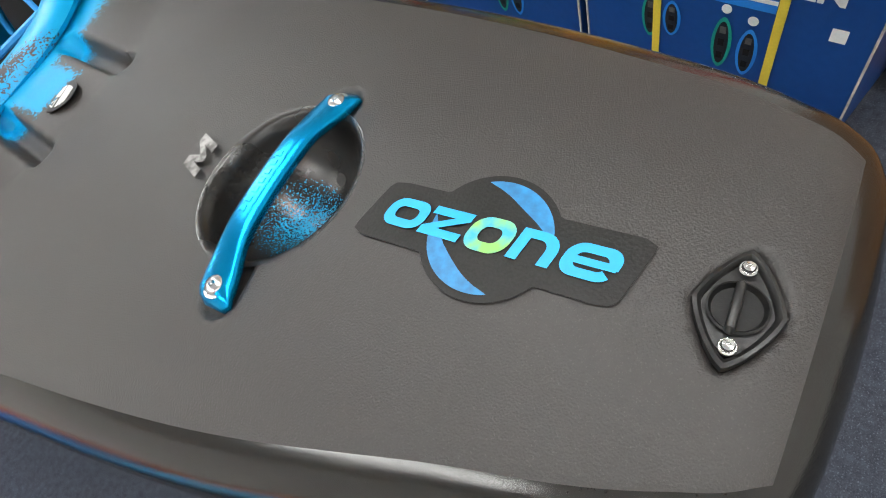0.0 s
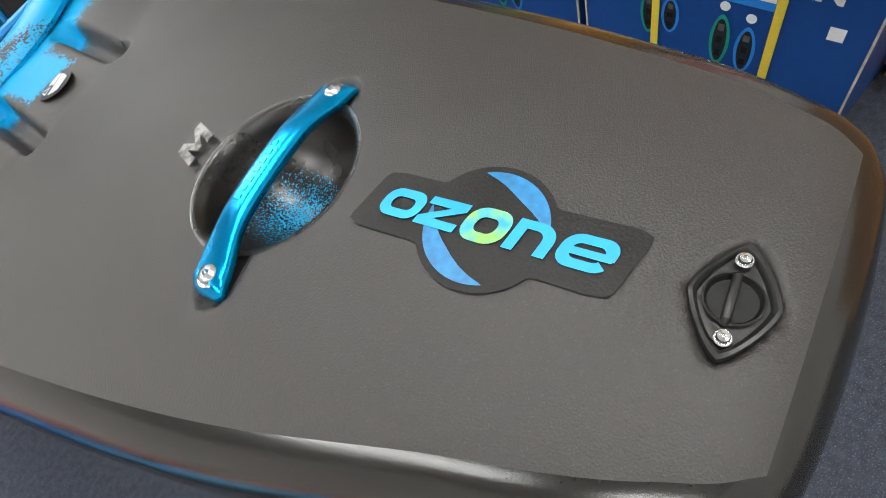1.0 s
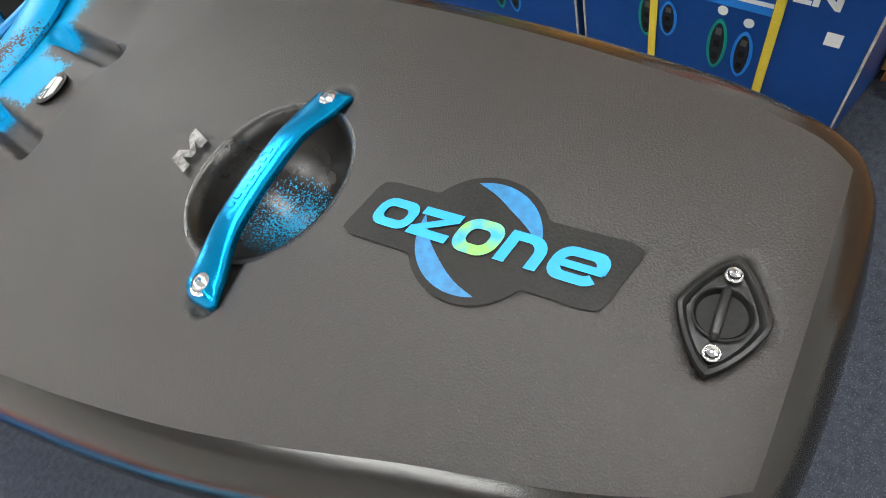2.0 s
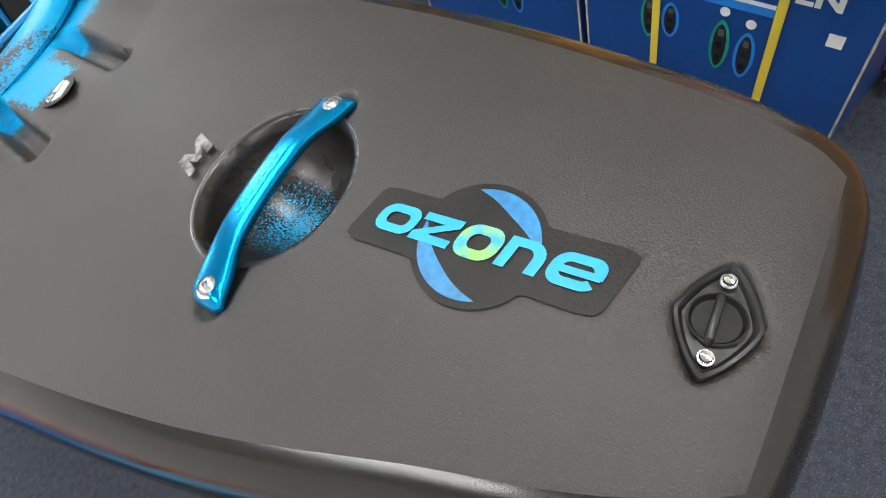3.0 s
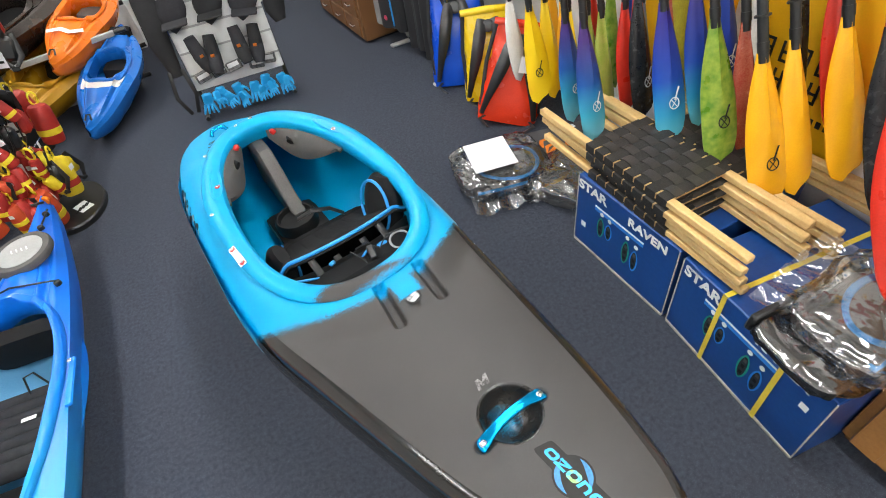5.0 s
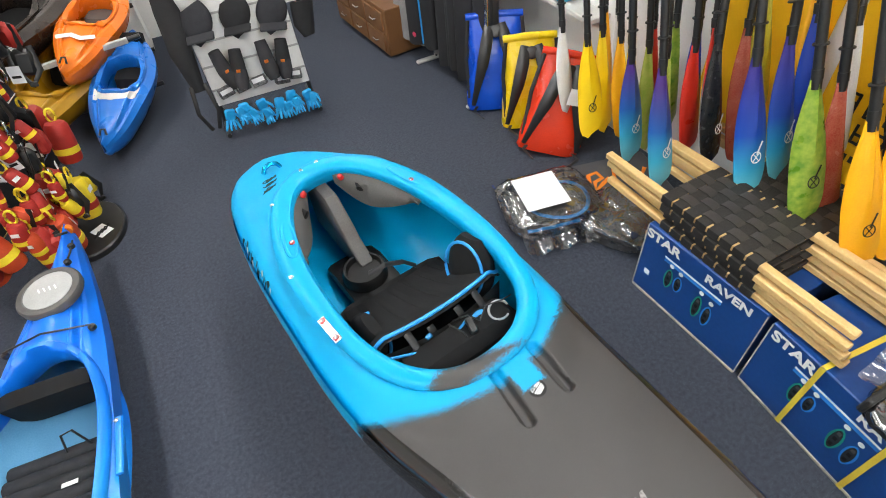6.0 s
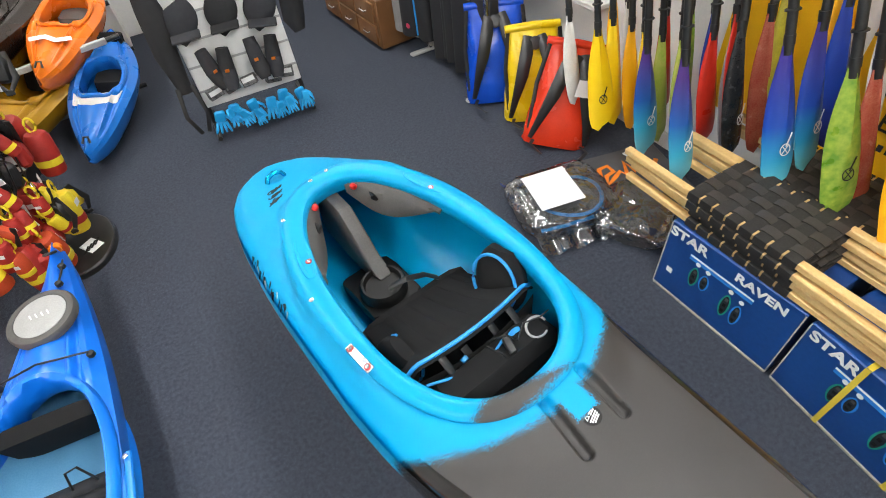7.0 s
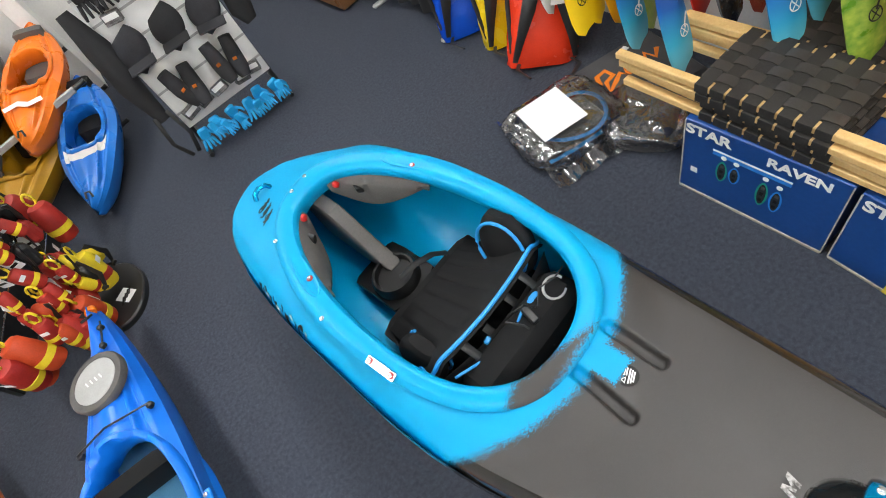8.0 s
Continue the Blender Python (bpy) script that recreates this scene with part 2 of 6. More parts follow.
# ---- geometry helpers ----
class Geo:
    """Vertices and faces of one mesh."""

    def __init__(self):
        self.v, self.f = [], []

    def add(self, verts, faces, m=None):
        o = len(self.v)
        self.v += [tuple(m @ Vector(p)) if m else tuple(p) for p in verts]
        self.f += [tuple(i + o for i in f) for f in faces]
        return self

    def box(self, c, size, rot=(0, 0, 0), bevel=0.0):
        x, y, z = (s / 2 for s in size)
        b = min(bevel, x * 0.9, y * 0.9, z * 0.9)
        m = pose(*c, *rot)
        if b <= 0:
            vs = [(sx * x, sy * y, sz * z) for sx in (-1, 1) for sy in (-1, 1) for sz in (-1, 1)]
            return self.add(vs, [(0, 1, 3, 2), (4, 6, 7, 5), (0, 4, 5, 1), (2, 3, 7, 6), (0, 2, 6, 4), (1, 5, 7, 3)], m)
        vs, idx = [], {}
        for sx in (-1, 1):
            for sy in (-1, 1):
                for sz in (-1, 1):
                    for a in range(3):
                        p = [sx * (x - b), sy * (y - b), sz * (z - b)]
                        p[a] += (sx, sy, sz)[a] * b
                        idx[sx, sy, sz, a] = len(vs)
                        vs.append(tuple(p))
        fs = []
        for a in range(3):
            p, q = [k for k in range(3) if k != a]
            for s in (-1, 1):
                loop = []
                for sp, sq in ((-1, -1), (1, -1), (1, 1), (-1, 1)):
                    k = [0, 0, 0]
                    k[a], k[p], k[q] = s, sp, sq
                    loop.append(idx[(*k, a)])
                fs.append(tuple(loop))
            for sp in (-1, 1):
                for sq in (-1, 1):
                    ks = []
                    for s in (-1, 1):
                        k = [0, 0, 0]
                        k[a], k[p], k[q] = s, sp, sq
                        ks.append(tuple(k))
                    fs.append((idx[(*ks[0], p)], idx[(*ks[1], p)], idx[(*ks[1], q)], idx[(*ks[0], q)]))
        for sx in (-1, 1):
            for sy in (-1, 1):
                for sz in (-1, 1):
                    fs.append(tuple(idx[sx, sy, sz, a] for a in range(3)))
        return self.add(vs, fs, m)

    def loft(self, rings, closed=True, caps=True, loop=False):
        n = len(rings[0])
        vs = [p for r in rings for p in r]
        fs = []
        R = len(rings)
        for i in range(R if loop else R - 1):
            for j in range(n if closed else n - 1):
                a, b = i * n + j, i * n + (j + 1) % n
                c, d = ((i + 1) % R) * n + (j + 1) % n, ((i + 1) % R) * n + j
                fs.append((a, b, c, d))
        if caps and closed and not loop:
            fs += [tuple(range(n))[::-1], tuple((R - 1) * n + j for j in range(n))]
        return self.add(vs, fs)

    def tube(self, pts, r, n=8, loop=False, flat=1.0, up=(0, 0, 1)):
        """A tube along points; r: one radius or one for each point; flat squeezes it along up."""
        P = [Vector(p) for p in pts]
        rings = []
        for i, p in enumerate(P):
            d = (P[(i + 1) % len(P)] - P[i - 1]) if loop or 0 < i < len(P) - 1 else (P[1] - P[0] if i == 0 else P[-1] - P[-2])
            d.normalize()
            u = Vector(up)
            s = d.cross(u)
            if s.length < 1e-3:
                s = d.cross(Vector((1, 0, 0)))
            s.normalize()
            w = s.cross(d)
            k = r[i] if isinstance(r, (list, tuple)) else r
            rings.append([tuple(p + s * k * math.cos(a) + w * k * flat * math.sin(a)) for a in (2 * math.pi * j / n for j in range(n))])
        return self.loft(rings, loop=loop)

    def disc(self, c, r, h, n=20, dome=0.0, squash=1.0):
        rings = [[(c[0] + k * r * math.cos(a), c[1] + k * r * squash * math.sin(a), c[2] + z) for a in (2 * math.pi * j / n for j in range(n))] for k, z in ((1, 0), (1, h * 0.7), (0.9, h), (0.45, h + dome))]
        return self.loft(rings)

    def grid(self, fn, nu, nv, keep=None):
        vs = [fn(i / nu, j / nv) for i in range(nu + 1) for j in range(nv + 1)]
        fs = []
        for i in range(nu):
            for j in range(nv):
                if keep is None or keep((i + 0.5) / nu, (j + 0.5) / nv):
                    a = i * (nv + 1) + j
                    fs.append((a, a + 1, a + nv + 2, a + nv + 1))
        return self.add(vs, fs)

    def mesh(self, name, smooth=True, angle=40):
        me = bpy.data.meshes.new(name)
        me.from_pydata(self.v, [], self.f)
        bm = bmesh.new()
        bm.from_mesh(me)
        bmesh.ops.recalc_face_normals(bm, faces=bm.faces)
        loose = [v for v in bm.verts if not v.link_faces]
        bmesh.ops.delete(bm, geom=loose, context="VERTS")
        for f in bm.faces:
            f.smooth = smooth
        for e in bm.edges:
            if len(e.link_faces) == 2 and e.calc_face_angle(0) > radians(angle):
                e.smooth = False
        bm.to_mesh(me)
        bm.free()
        return me


def part(name, geo, material, parent, label="", smooth=True, m=None, angle=40):
    """One mesh under a thing or under a part."""
    me = geo.mesh(name, smooth, angle) if isinstance(geo, Geo) else geo
    if not me.materials:
        me.materials.append(M[material] if isinstance(material, str) else material)
    ob = new(name, me)
    ob.parent = parent
    if m is not None:
        ob.matrix_basis = m
    return tagged(ob, label)


def thing(name, label, category, m=None, group="", kind=""):
    ob = new(name)
    ob.empty_display_size = 0.1
    if m is not None:
        ob.matrix_basis = m
    return tagged(ob, label, category, group, kind)


def solo(name, geo, material, label, category, kind="", m=None, smooth=True, group=""):
    ob = part(name, geo, material, None, "", smooth, m)
    return tagged(ob, label, category, group, kind)


def curve(xs, ys):
    """A smooth line through a table."""
    xs, ys = np.array(xs, float), np.array(ys, float)
    d = np.gradient(ys, xs)

    def at(x):
        x = min(max(x, xs[0]), xs[-1])
        i = min(int(np.searchsorted(xs, x, side="right")) - 1, len(xs) - 2)
        h = xs[i + 1] - xs[i]
        u = (x - xs[i]) / h
        lo, hi = min(ys[i], ys[i + 1]), max(ys[i], ys[i + 1])
        y = (2 * u**3 - 3 * u * u + 1) * ys[i] + (u**3 - 2 * u * u + u) * h * d[i] + (3 * u * u - 2 * u**3) * ys[i + 1] + (u**3 - u * u) * h * d[i + 1]
        return float(min(max(y, lo - 0.15 * (hi - lo)), hi + 0.15 * (hi - lo)))

    return at


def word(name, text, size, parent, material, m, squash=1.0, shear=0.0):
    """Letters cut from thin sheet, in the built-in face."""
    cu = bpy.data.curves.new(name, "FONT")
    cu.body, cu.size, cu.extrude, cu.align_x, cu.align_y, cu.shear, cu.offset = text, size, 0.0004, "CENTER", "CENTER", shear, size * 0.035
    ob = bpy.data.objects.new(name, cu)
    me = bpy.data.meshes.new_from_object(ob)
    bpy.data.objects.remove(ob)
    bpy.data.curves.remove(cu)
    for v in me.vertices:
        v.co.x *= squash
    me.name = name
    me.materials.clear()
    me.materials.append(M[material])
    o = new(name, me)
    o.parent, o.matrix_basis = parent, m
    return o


# ---- the room ----
def plain_wall(name, c, size, label):
    return solo(name, Geo().box(c, size), "wall", label, "wall", "structure", smooth=False)


X0, X1, Y0, Y1, H = -1.6, 3.0, -1.6, 6.35, 2.5
solo("floor", Geo().box(((X0 + X1) / 2, (Y0 + Y1) / 2, -0.05), (X1 - X0 + 0.2, Y1 - Y0 + 0.2, 0.1)), "carpet", "dark blue-grey needle felt carpet over the shop floor", "floor", "structure", smooth=False)
solo("ceiling", Geo().box(((X0 + X1) / 2, (Y0 + Y1) / 2, H + 0.05), (X1 - X0 + 0.2, Y1 - Y0 + 0.2, 0.1)), "ceiling", "white ceiling over the shop", "ceiling", "structure", smooth=False)
plain_wall("wall_east", (X1 + 0.05, (Y0 + Y1) / 2, H / 2), (0.1, Y1 - Y0 + 0.2, H), "white painted wall behind the hanging paddles")
plain_wall("wall_west", (X0 - 0.05, (Y0 + Y1) / 2, H / 2), (0.1, Y1 - Y0 + 0.2, H), "white painted shop wall behind the boat rack")
plain_wall("wall_north", ((X0 + X1) / 2, Y1 + 0.05, H / 2), (X1 - X0, 0.1, H), "white painted wall at the far end")
plain_wall("wall_south", ((X0 + X1) / 2, Y0 - 0.05, H / 2), (X1 - X0, 0.1, H), "white painted wall at the near end")
solo("baseboard", Geo().box((X1 - 0.008, 3.6, 0.045), (0.016, 5.8, 0.09), bevel=0.004), "skirting", "white painted skirting board", "skirting", "structure")


def ceiling_light(x, y):
    t = thing("ceiling_light", "long white fluorescent ceiling light with a glowing diffuser", "ceiling light", pose(x, y, H), "ceiling lights")
    part("frame", Geo().box((0, 0, -0.02), (0.24, 1.3, 0.038), bevel=0.006), "white", t)
    part("diffuser", Geo().box((0, 0, -0.055), (0.18, 1.24, 0.03), bevel=0.012), LAMP, t)


LAMP = bpy.data.materials.new("lamp_diffuser")
LAMP.use_nodes = True
LAMP.node_tree.nodes["Principled BSDF"].inputs["Emission Color"].default_value = (1.0, 1.0, 0.98, 1)
LAMP.node_tree.nodes["Principled BSDF"].inputs["Emission Strength"].default_value = 34.0
for lx in (-0.1, 1.75):
    for ly in (-0.6, 1.3, 3.2, 5.1):
        ceiling_light(lx, ly)


# ---- the short kayak on its stand ----
# its own frame: x to starboard, y from stern to bow, z up from the floor
half_width = curve([-0.050, -0.047, -0.038, -0.022, 0.004, 0.10, 0.2, 0.3, 0.4, 0.5, 0.6, 0.8, 1.0, 1.3, 1.6, 1.8, 1.95, 2.03, 2.09, 2.115, 2.125],
                   [0.058, 0.078, 0.098, 0.114, 0.128, 0.160, 0.188, 0.210, 0.229, 0.248, 0.267, 0.302, 0.320, 0.322, 0.308, 0.274, 0.228, 0.186, 0.130, 0.072, 0.012])
mid = curve([-0.05, 0.08, 0.2, 0.4, 0.6, 0.85, 1.3, 1.7, 2.125], [0.024, 0.018, 0.006, -0.007, -0.019, -0.034, -0.036, -0.042, -0.085])
deck_top = curve([-0.05, 0.25, 0.45, 0.62, 0.75, 1.0, 1.3, 1.6, 1.72, 1.84, 1.95, 2.125], [0.766, 0.7632, 0.748, 0.732, 0.722, 0.715, 0.712, 0.705, 0.690, 0.655, 0.630, 0.595])
bevel_w = curve([-0.05, 0.45, 0.8, 1.1, 1.7, 2.125], [0.038, 0.042, 0.062, 0.09, 0.09, 0.05])
bevel_h = curve([-0.05, 0.45, 0.8, 1.1, 1.7, 2.125], [0.040, 0.043, 0.050, 0.060, 0.060, 0.04])
keel = curve([-0.05, 0.1, 0.4, 0.8, 1.2, 1.6, 1.85, 2.0, 2.125], [0.67, 0.60, 0.50, 0.42, 0.40, 0.41, 0.43, 0.46, 0.50])
S_END, X_MID = -0.050, -0.008
GRIP = (-0.012, 0.255)
DISH = (-0.0055, 0.269, 0.0591)
PIT_A, PIT_B, PIT_S = 0.438, 0.215, 1.224


def smooth_step(v, a, b):
    u = min(max((v - a) / (b - a), 0.0), 1.0)
    return u * u * (3 - 2 * u)


def pit(angle, off=0.0):
    """The cockpit's opening: an egg, wider aft; off: metres outside it."""
    c, s = math.cos(angle), math.sin(angle)
    k = 2 / 2.35
    y = PIT_S + (PIT_A + off) * math.copysign(abs(c) ** k, c)
    x = X_MID - 0.012 - 0.012 * c + (PIT_B * (1 - 0.17 * c) + off) * math.copysign(abs(s) ** k, s)
    return x, y


def pit_field(x, y):
    """Below 1 inside the opening."""
    c = (y - PIT_S) / PIT_A
    b = PIT_B * (1 - 0.17 * max(-1.0, min(1.0, c)))
    return abs(c) ** 2.35 + abs((x - X_MID + 0.012 + 0.012 * c) / b) ** 2.35


def capsule(x, y, a, b):
    ax, ay, bx, by = *a, *b
    dx, dy = bx - ax, by - ay
    u = min(max(((x - ax) * dx + (y - ay) * dy) / (dx * dx + dy * dy), 0.0), 1.0)
    return math.hypot(x - ax - u * dx, y - ay - u * dy)


def deck_z(x, y):
    w = half_width(y)
    xr = x - mid(y)
    z = deck_top(y) - 0.012 * (xr / max(w, 0.02)) ** 2
    z += 0.06 * x * smooth_step(y, 0.55, 1.0) * (1 - smooth_step(y, 1.7, 2.0))
    side, end = w - abs(xr), y - S_END
    d = -math.log(math.exp(-140 * side) + math.exp(-140 * end)) / 140 if end < 0.15 else side
    q = min(max(1 - d / bevel_w(y), 0.0), 1.0)
    z -= bevel_h(y) * (1 - math.sqrt(max(0.0, 1 - q * q)))
    # grip dish and the flats under the grip's ends
    r = math.hypot(x - DISH[0], y - DISH[1]) / DISH[2]
    z -= 0.004 * (1 - smooth_step(r, 1.0, 1.06))
    if r < 1:
        z -= 0.058 * (1 - r * r) ** 0.62
    for e in ((-0.088, 0.2507), (0.064, 0.2599)):
        d = capsule(x, y, (e[0], e[1]), (GRIP[0] + (e[0] - GRIP[0]) * 0.72, GRIP[1] + (e[1] - GRIP[1]) * 0.72))
        z -= 0.006 * (1 - smooth_step(d, 0.0108, 0.0146)) * (1.0 if r > 1 else 0.0)
    # two moulded slots behind the cockpit
    for a, b in (((0.073, 0.610), (0.080, 0.730)), ((-0.051, 0.602), (-0.036, 0.730))):
        d = capsule(x, y, a, b)
        z -= 0.024 * (1 - smooth_step(d, 0.0085, 0.0165))
    # raised band round the cockpit
    f = pit_field(x, y)
    if f < 3.2:
        z += 0.016 * (1 - smooth_step(f, 1.5, 2.3))
    # diamond pocket of the drain fitting
    d = abs((y + 0.001) / 0.0188) ** 1.25 + abs((x - 0.0058) / 0.0305) ** 1.25
    z -= 0.005 * (1 - smooth_step(d, 0.85, 1.02))
    return z


EDGE, END_EDGE = 0.034, 0.021
ROWS_Y = [S_END + 0.0016 * i for i in range(8)] + [S_END + END_EDGE * k for k in (0.6, 0.75, 0.88, 1.0)] + [S_END + END_EDGE + 0.003 * i for i in range(1, 258)] + [0.743 + 0.008 * i for i in range(1, 169)] + [2.091 + 0.004 * i for i in range(1, 9)] + [2.125]
N_IN, N_EDGE = 116, 9
NV = N_IN + 2 * N_EDGE


def column(j, w):
    """Even over the flat top, closely set over the rolled edge."""
    e = min(EDGE, 0.45 * w)
    if j < N_EDGE:
        return -w + e * (j / N_EDGE) ** 1.3
    if j > N_EDGE + N_IN:
        return w - e * ((NV - j) / N_EDGE) ** 1.3
    return (w - e) * (-1 + 2 * (j - N_EDGE) / N_IN)


def deck_meshes():
    """The matt top and the glossy rolled edge: one surface in two pieces."""
    top, edge = Geo(), Geo()
    pts, gone = [], []
    for y in ROWS_Y:
        w = half_width(y)
        for j in range(NV + 1):
            x = mid(y) + column(j, w)
            pts.append((x, y, deck_z(x, y)))
            gone.append(pit_field(x, y) < 1.10 or math.hypot(x - DISH[0], y - DISH[1]) < DISH[2] + 0.0004)
    fs = ([], [])
    for i in range(len(ROWS_Y) - 1):
        for j in range(NV):
            a = i * (NV + 1) + j
            q = (a, a + 1, a + NV + 2, a + NV + 1)
            if all(gone[k] for k in q):
                continue
            rolled = (i < 11 or j < N_EDGE or j >= N_EDGE + N_IN) and ROWS_Y[i] < 0.95
            fs[1 if rolled else 0].append(q)
    for g, f in zip((top, edge), fs):
        g.add(pts, f)
    return top, edge


def dish_mesh():
    """The hand dish: a bowl with a soft lip that lies on the deck."""
    rings = []
    for r in [0.0005] + [DISH[2] * 1.09 * (k / 27) for k in range(1, 28)]:
        ring = []
        for j in range(72):
            a = 2 * math.pi * j / 72
            x, y = DISH[0] + r * math.cos(a), DISH[1] + r * math.sin(a)
            z = deck_top(y) - 0.012 * ((x - mid(y)) / half_width(y)) ** 2
            q = r / DISH[2]
            z -= 0.050 * max(0.0, 1 - q * q) ** 0.62 + 0.0045 * (1 - smooth_step(q, 0.90, 1.09)) - 0.0002
            ring.append((x, y, z))
        rings.append(ring)
    return Geo().loft(rings, caps=False)


def hull_mesh():
    """Sides and bottom, from the deck's edge down to the keel, with the rolled stern."""
    g = Geo()
    rings = []
    for y in ROWS_Y[::3] + [ROWS_Y[-1]]:
        w = half_width(y)
        zt, zk = deck_z(mid(y) + w, y), keel(y)
        ring = []
        for k in range(29):
            a = math.pi * k / 28
            x, s = math.cos(a), math.sin(a)
            side = math.copysign(abs(x) ** 0.62, x)
            flare = 1.0 + 0.055 * math.sin(math.pi * s**0.9) - 0.10 * s * s
            ring.append((mid(y) + w * side * flare, y, zt + (zk - zt) * s**0.8))
        rings.append(ring)
    g.loft(rings, closed=False)
    o = rings[0]
    g.add(o, [tuple(range(len(o)))])
    return g


KAYAK = pose(1.472, 0.9476, 0, 0, 0, 8.743)
kayak = thing("kayak", "short bright blue and dark grey plastic river kayak", "kayak", KAYAK)
top_g, edge_g = deck_meshes()
deck = part("deck", top_g, "deck", kayak, "matt textured deck, grey aft and blue forward", angle=75)
part("deck_edge", edge_g, "hull", kayak, "glossy black rolled deck edge", angle=75)
part("grip_dish", dish_mesh(), "dish", kayak, "glossy black hand dish with blue speckles", angle=75)
hull = part("hull", hull_mesh(), "hull", kayak, "glossy hull, black aft and blue forward", angle=70)


def rim_mesh():
    g = Geo()
    prof = [(0.012, -0.06), (0.002, -0.03), (-0.003, -0.010), (0.0, 0.002), (0.006, 0.009), (0.018, 0.012), (0.034, 0.011), (0.046, 0.006), (0.051, -0.001), (0.050, -0.006), (0.044, -0.009), (0.039, -0.016), (0.040, -0.034)]
    rings = []
    for i in range(120):
        a = 2 * math.pi * i / 120
        ring = []
        wide = 1.0 + 0.40 * smooth_step(math.cos(a), -0.55, 0.35)
        for o, h in prof:
            x, y = pit(a, o * wide if o > 0.01 else o)
            ring.append((x, y, RIM_Z(y) + 0.06 * x + h))
        rings.append(ring)
    return g.loft(rings, closed=False, loop=True)


RIM_Z = curve([0.7, 0.85, 1.0, 1.3, 1.6, 1.75, 1.85], [0.742, 0.742, 0.742, 0.745, 0.755, 0.762, 0.760])
rim = part("cockpit_rim", rim_mesh(), "rim", kayak, "rolled cockpit rim, blue with a grey sprayed patch")


def on_deck(x, y, lift=0.0):
    return (x, y, deck_z(x, y) + lift)


def torx_bolt(name, parent, c, r, washer=True, rot=(0, 0, 0)):
    g = Geo()
    if washer:
        g.disc((0, 0, 0), r, 0.0016, 24)
    g.loft([[(k * r * math.cos(a), k * r * math.sin(a), z) for a in (2 * math.pi * j / 20 for j in range(20))] for k, z in ((0.74, 0.0), (0.74, 0.0026), (0.62, 0.0038), (0.26, 0.0044), (0.22, 0.0030), (0.05, 0.0030))])
    return part(name, g, "steel", parent, "steel screw", m=pose(*c, *rot))


# grip across the dish
def grip():
    g = Geo()
    a, b = Vector((-0.0985, 0.2620, 0)), Vector((0.0550, 0.2715, 0))
    d = (b - a).normalized()
    n = Vector((-d.y, d.x, 0))
    rings = []
    for i in range(41):
        u = i / 40
        p = a.lerp(b, u)
        e = abs(2 * u - 1)
        w = 0.0092 + 0.0030 * smooth_step(e, 0.45, 0.85) - 0.0050 * smooth_step(e, 0.95, 1.0)
        h = 0.748 + 0.0055 * (1 - smooth_step(e, 0.35, 0.92)) - 0.004 * smooth_step(e, 0.9, 1.0)
        th = 0.0048 - 0.0015 * smooth_step(e, 0.9, 1.0)
        bow = 0.009 * (1 - e * e)
        ring = []
        for k in range(16):
            t = 2 * math.pi * k / 16
            cx, cz = math.copysign(abs(math.cos(t)) ** 0.6, math.cos(t)), math.copysign(abs(math.sin(t)) ** 0.7, math.sin(t))
            q = p + n * (w * cx + bow)
            ring.append((q.x, q.y, h + th * cz))
        rings.append(ring)
    return g.loft(rings)


handle = part("grab_handle", grip(), "anodised", kayak, "blue anodised metal grab handle", angle=60)
torx_bolt("screw", handle, (-0.0875, 0.2645, 0.7500), 0.0080)
torx_bolt("screw", handle, (0.0435, 0.2720, 0.7500), 0.0080)
# moulded mark on the handle, as plain bars
for i in range(7):
    u = -0.022 + 0.0065 * i
    part("raised_mark", Geo().box((0, 0, 0), (0.0042, 0.0042, 0.001), bevel=0.0004), "anodised", handle, m=pose(-0.022 + u, 0.2762 + u * 0.062, 0.7583, 0, 0, 3.5))

# deck decal: dark shield, pale crescents and slanted letter-like shapes
DEC = pose(-0.0100, 0.1360, 0.7508, 0, 0, -86.8) @ Matrix.Scale(0.90, 4)


def outline_plate(pts, z, h=0.0004):
    g = Geo()
    n = len(pts)
    return g.add([(*p, z) for p in pts] + [(*p, z + h) for p in pts], [tuple(range(n, 2 * n))] + [(i, (i + 1) % n, n + (i + 1) % n, n + i) for i in range(n)])


def round_rect(w, h, r, shear=0.0, n=6):
    pts = []
    for cx, cy, a0 in ((w / 2 - r, h / 2 - r, 0), (-w / 2 + r, h / 2 - r, 90), (-w / 2 + r, -h / 2 + r, 180), (w / 2 - r, -h / 2 + r, 270)):
        for i in range(n + 1):
            a = radians(a0 + 90 * i / n)
            x, y = cx + r * math.cos(a), cy + r * math.sin(a)
            pts.append((x + shear * y, y))
    return pts


def shield():
    """A long plate with a round middle, in one outline."""
    w, h, R = 0.150, 0.039, 0.0375
    rect = round_rect(w, h, 0.006, 0.28, 5)
    pts = []
    for i in range(120):
        a = 2 * math.pi * i / 120
        d = Vector((math.cos(a), math.sin(a)))
        best = R
        for k in range(len(rect)):
            p, q = Vector(rect[k]), Vector(rect[(k + 1) % len(rect)])
            e = q - p
            den = d.x * e.y - d.y * e.x
            if abs(den) > 1e-9:
                s = (p.x * e.y - p.y * e.x) / den
                u = (p.x * d.y - p.y * d.x) / den
                if s > 0 and -1e-6 <= u <= 1 + 1e-6:
                    best = max(best, s)
        pts.append((best * d.x, best * d.y))
    return pts


decal = part("decal", outline_plate(shield(), -0.0004, 0.0004), "sticker", kayak, "dark deck decal with bright blue shapes", m=DEC)


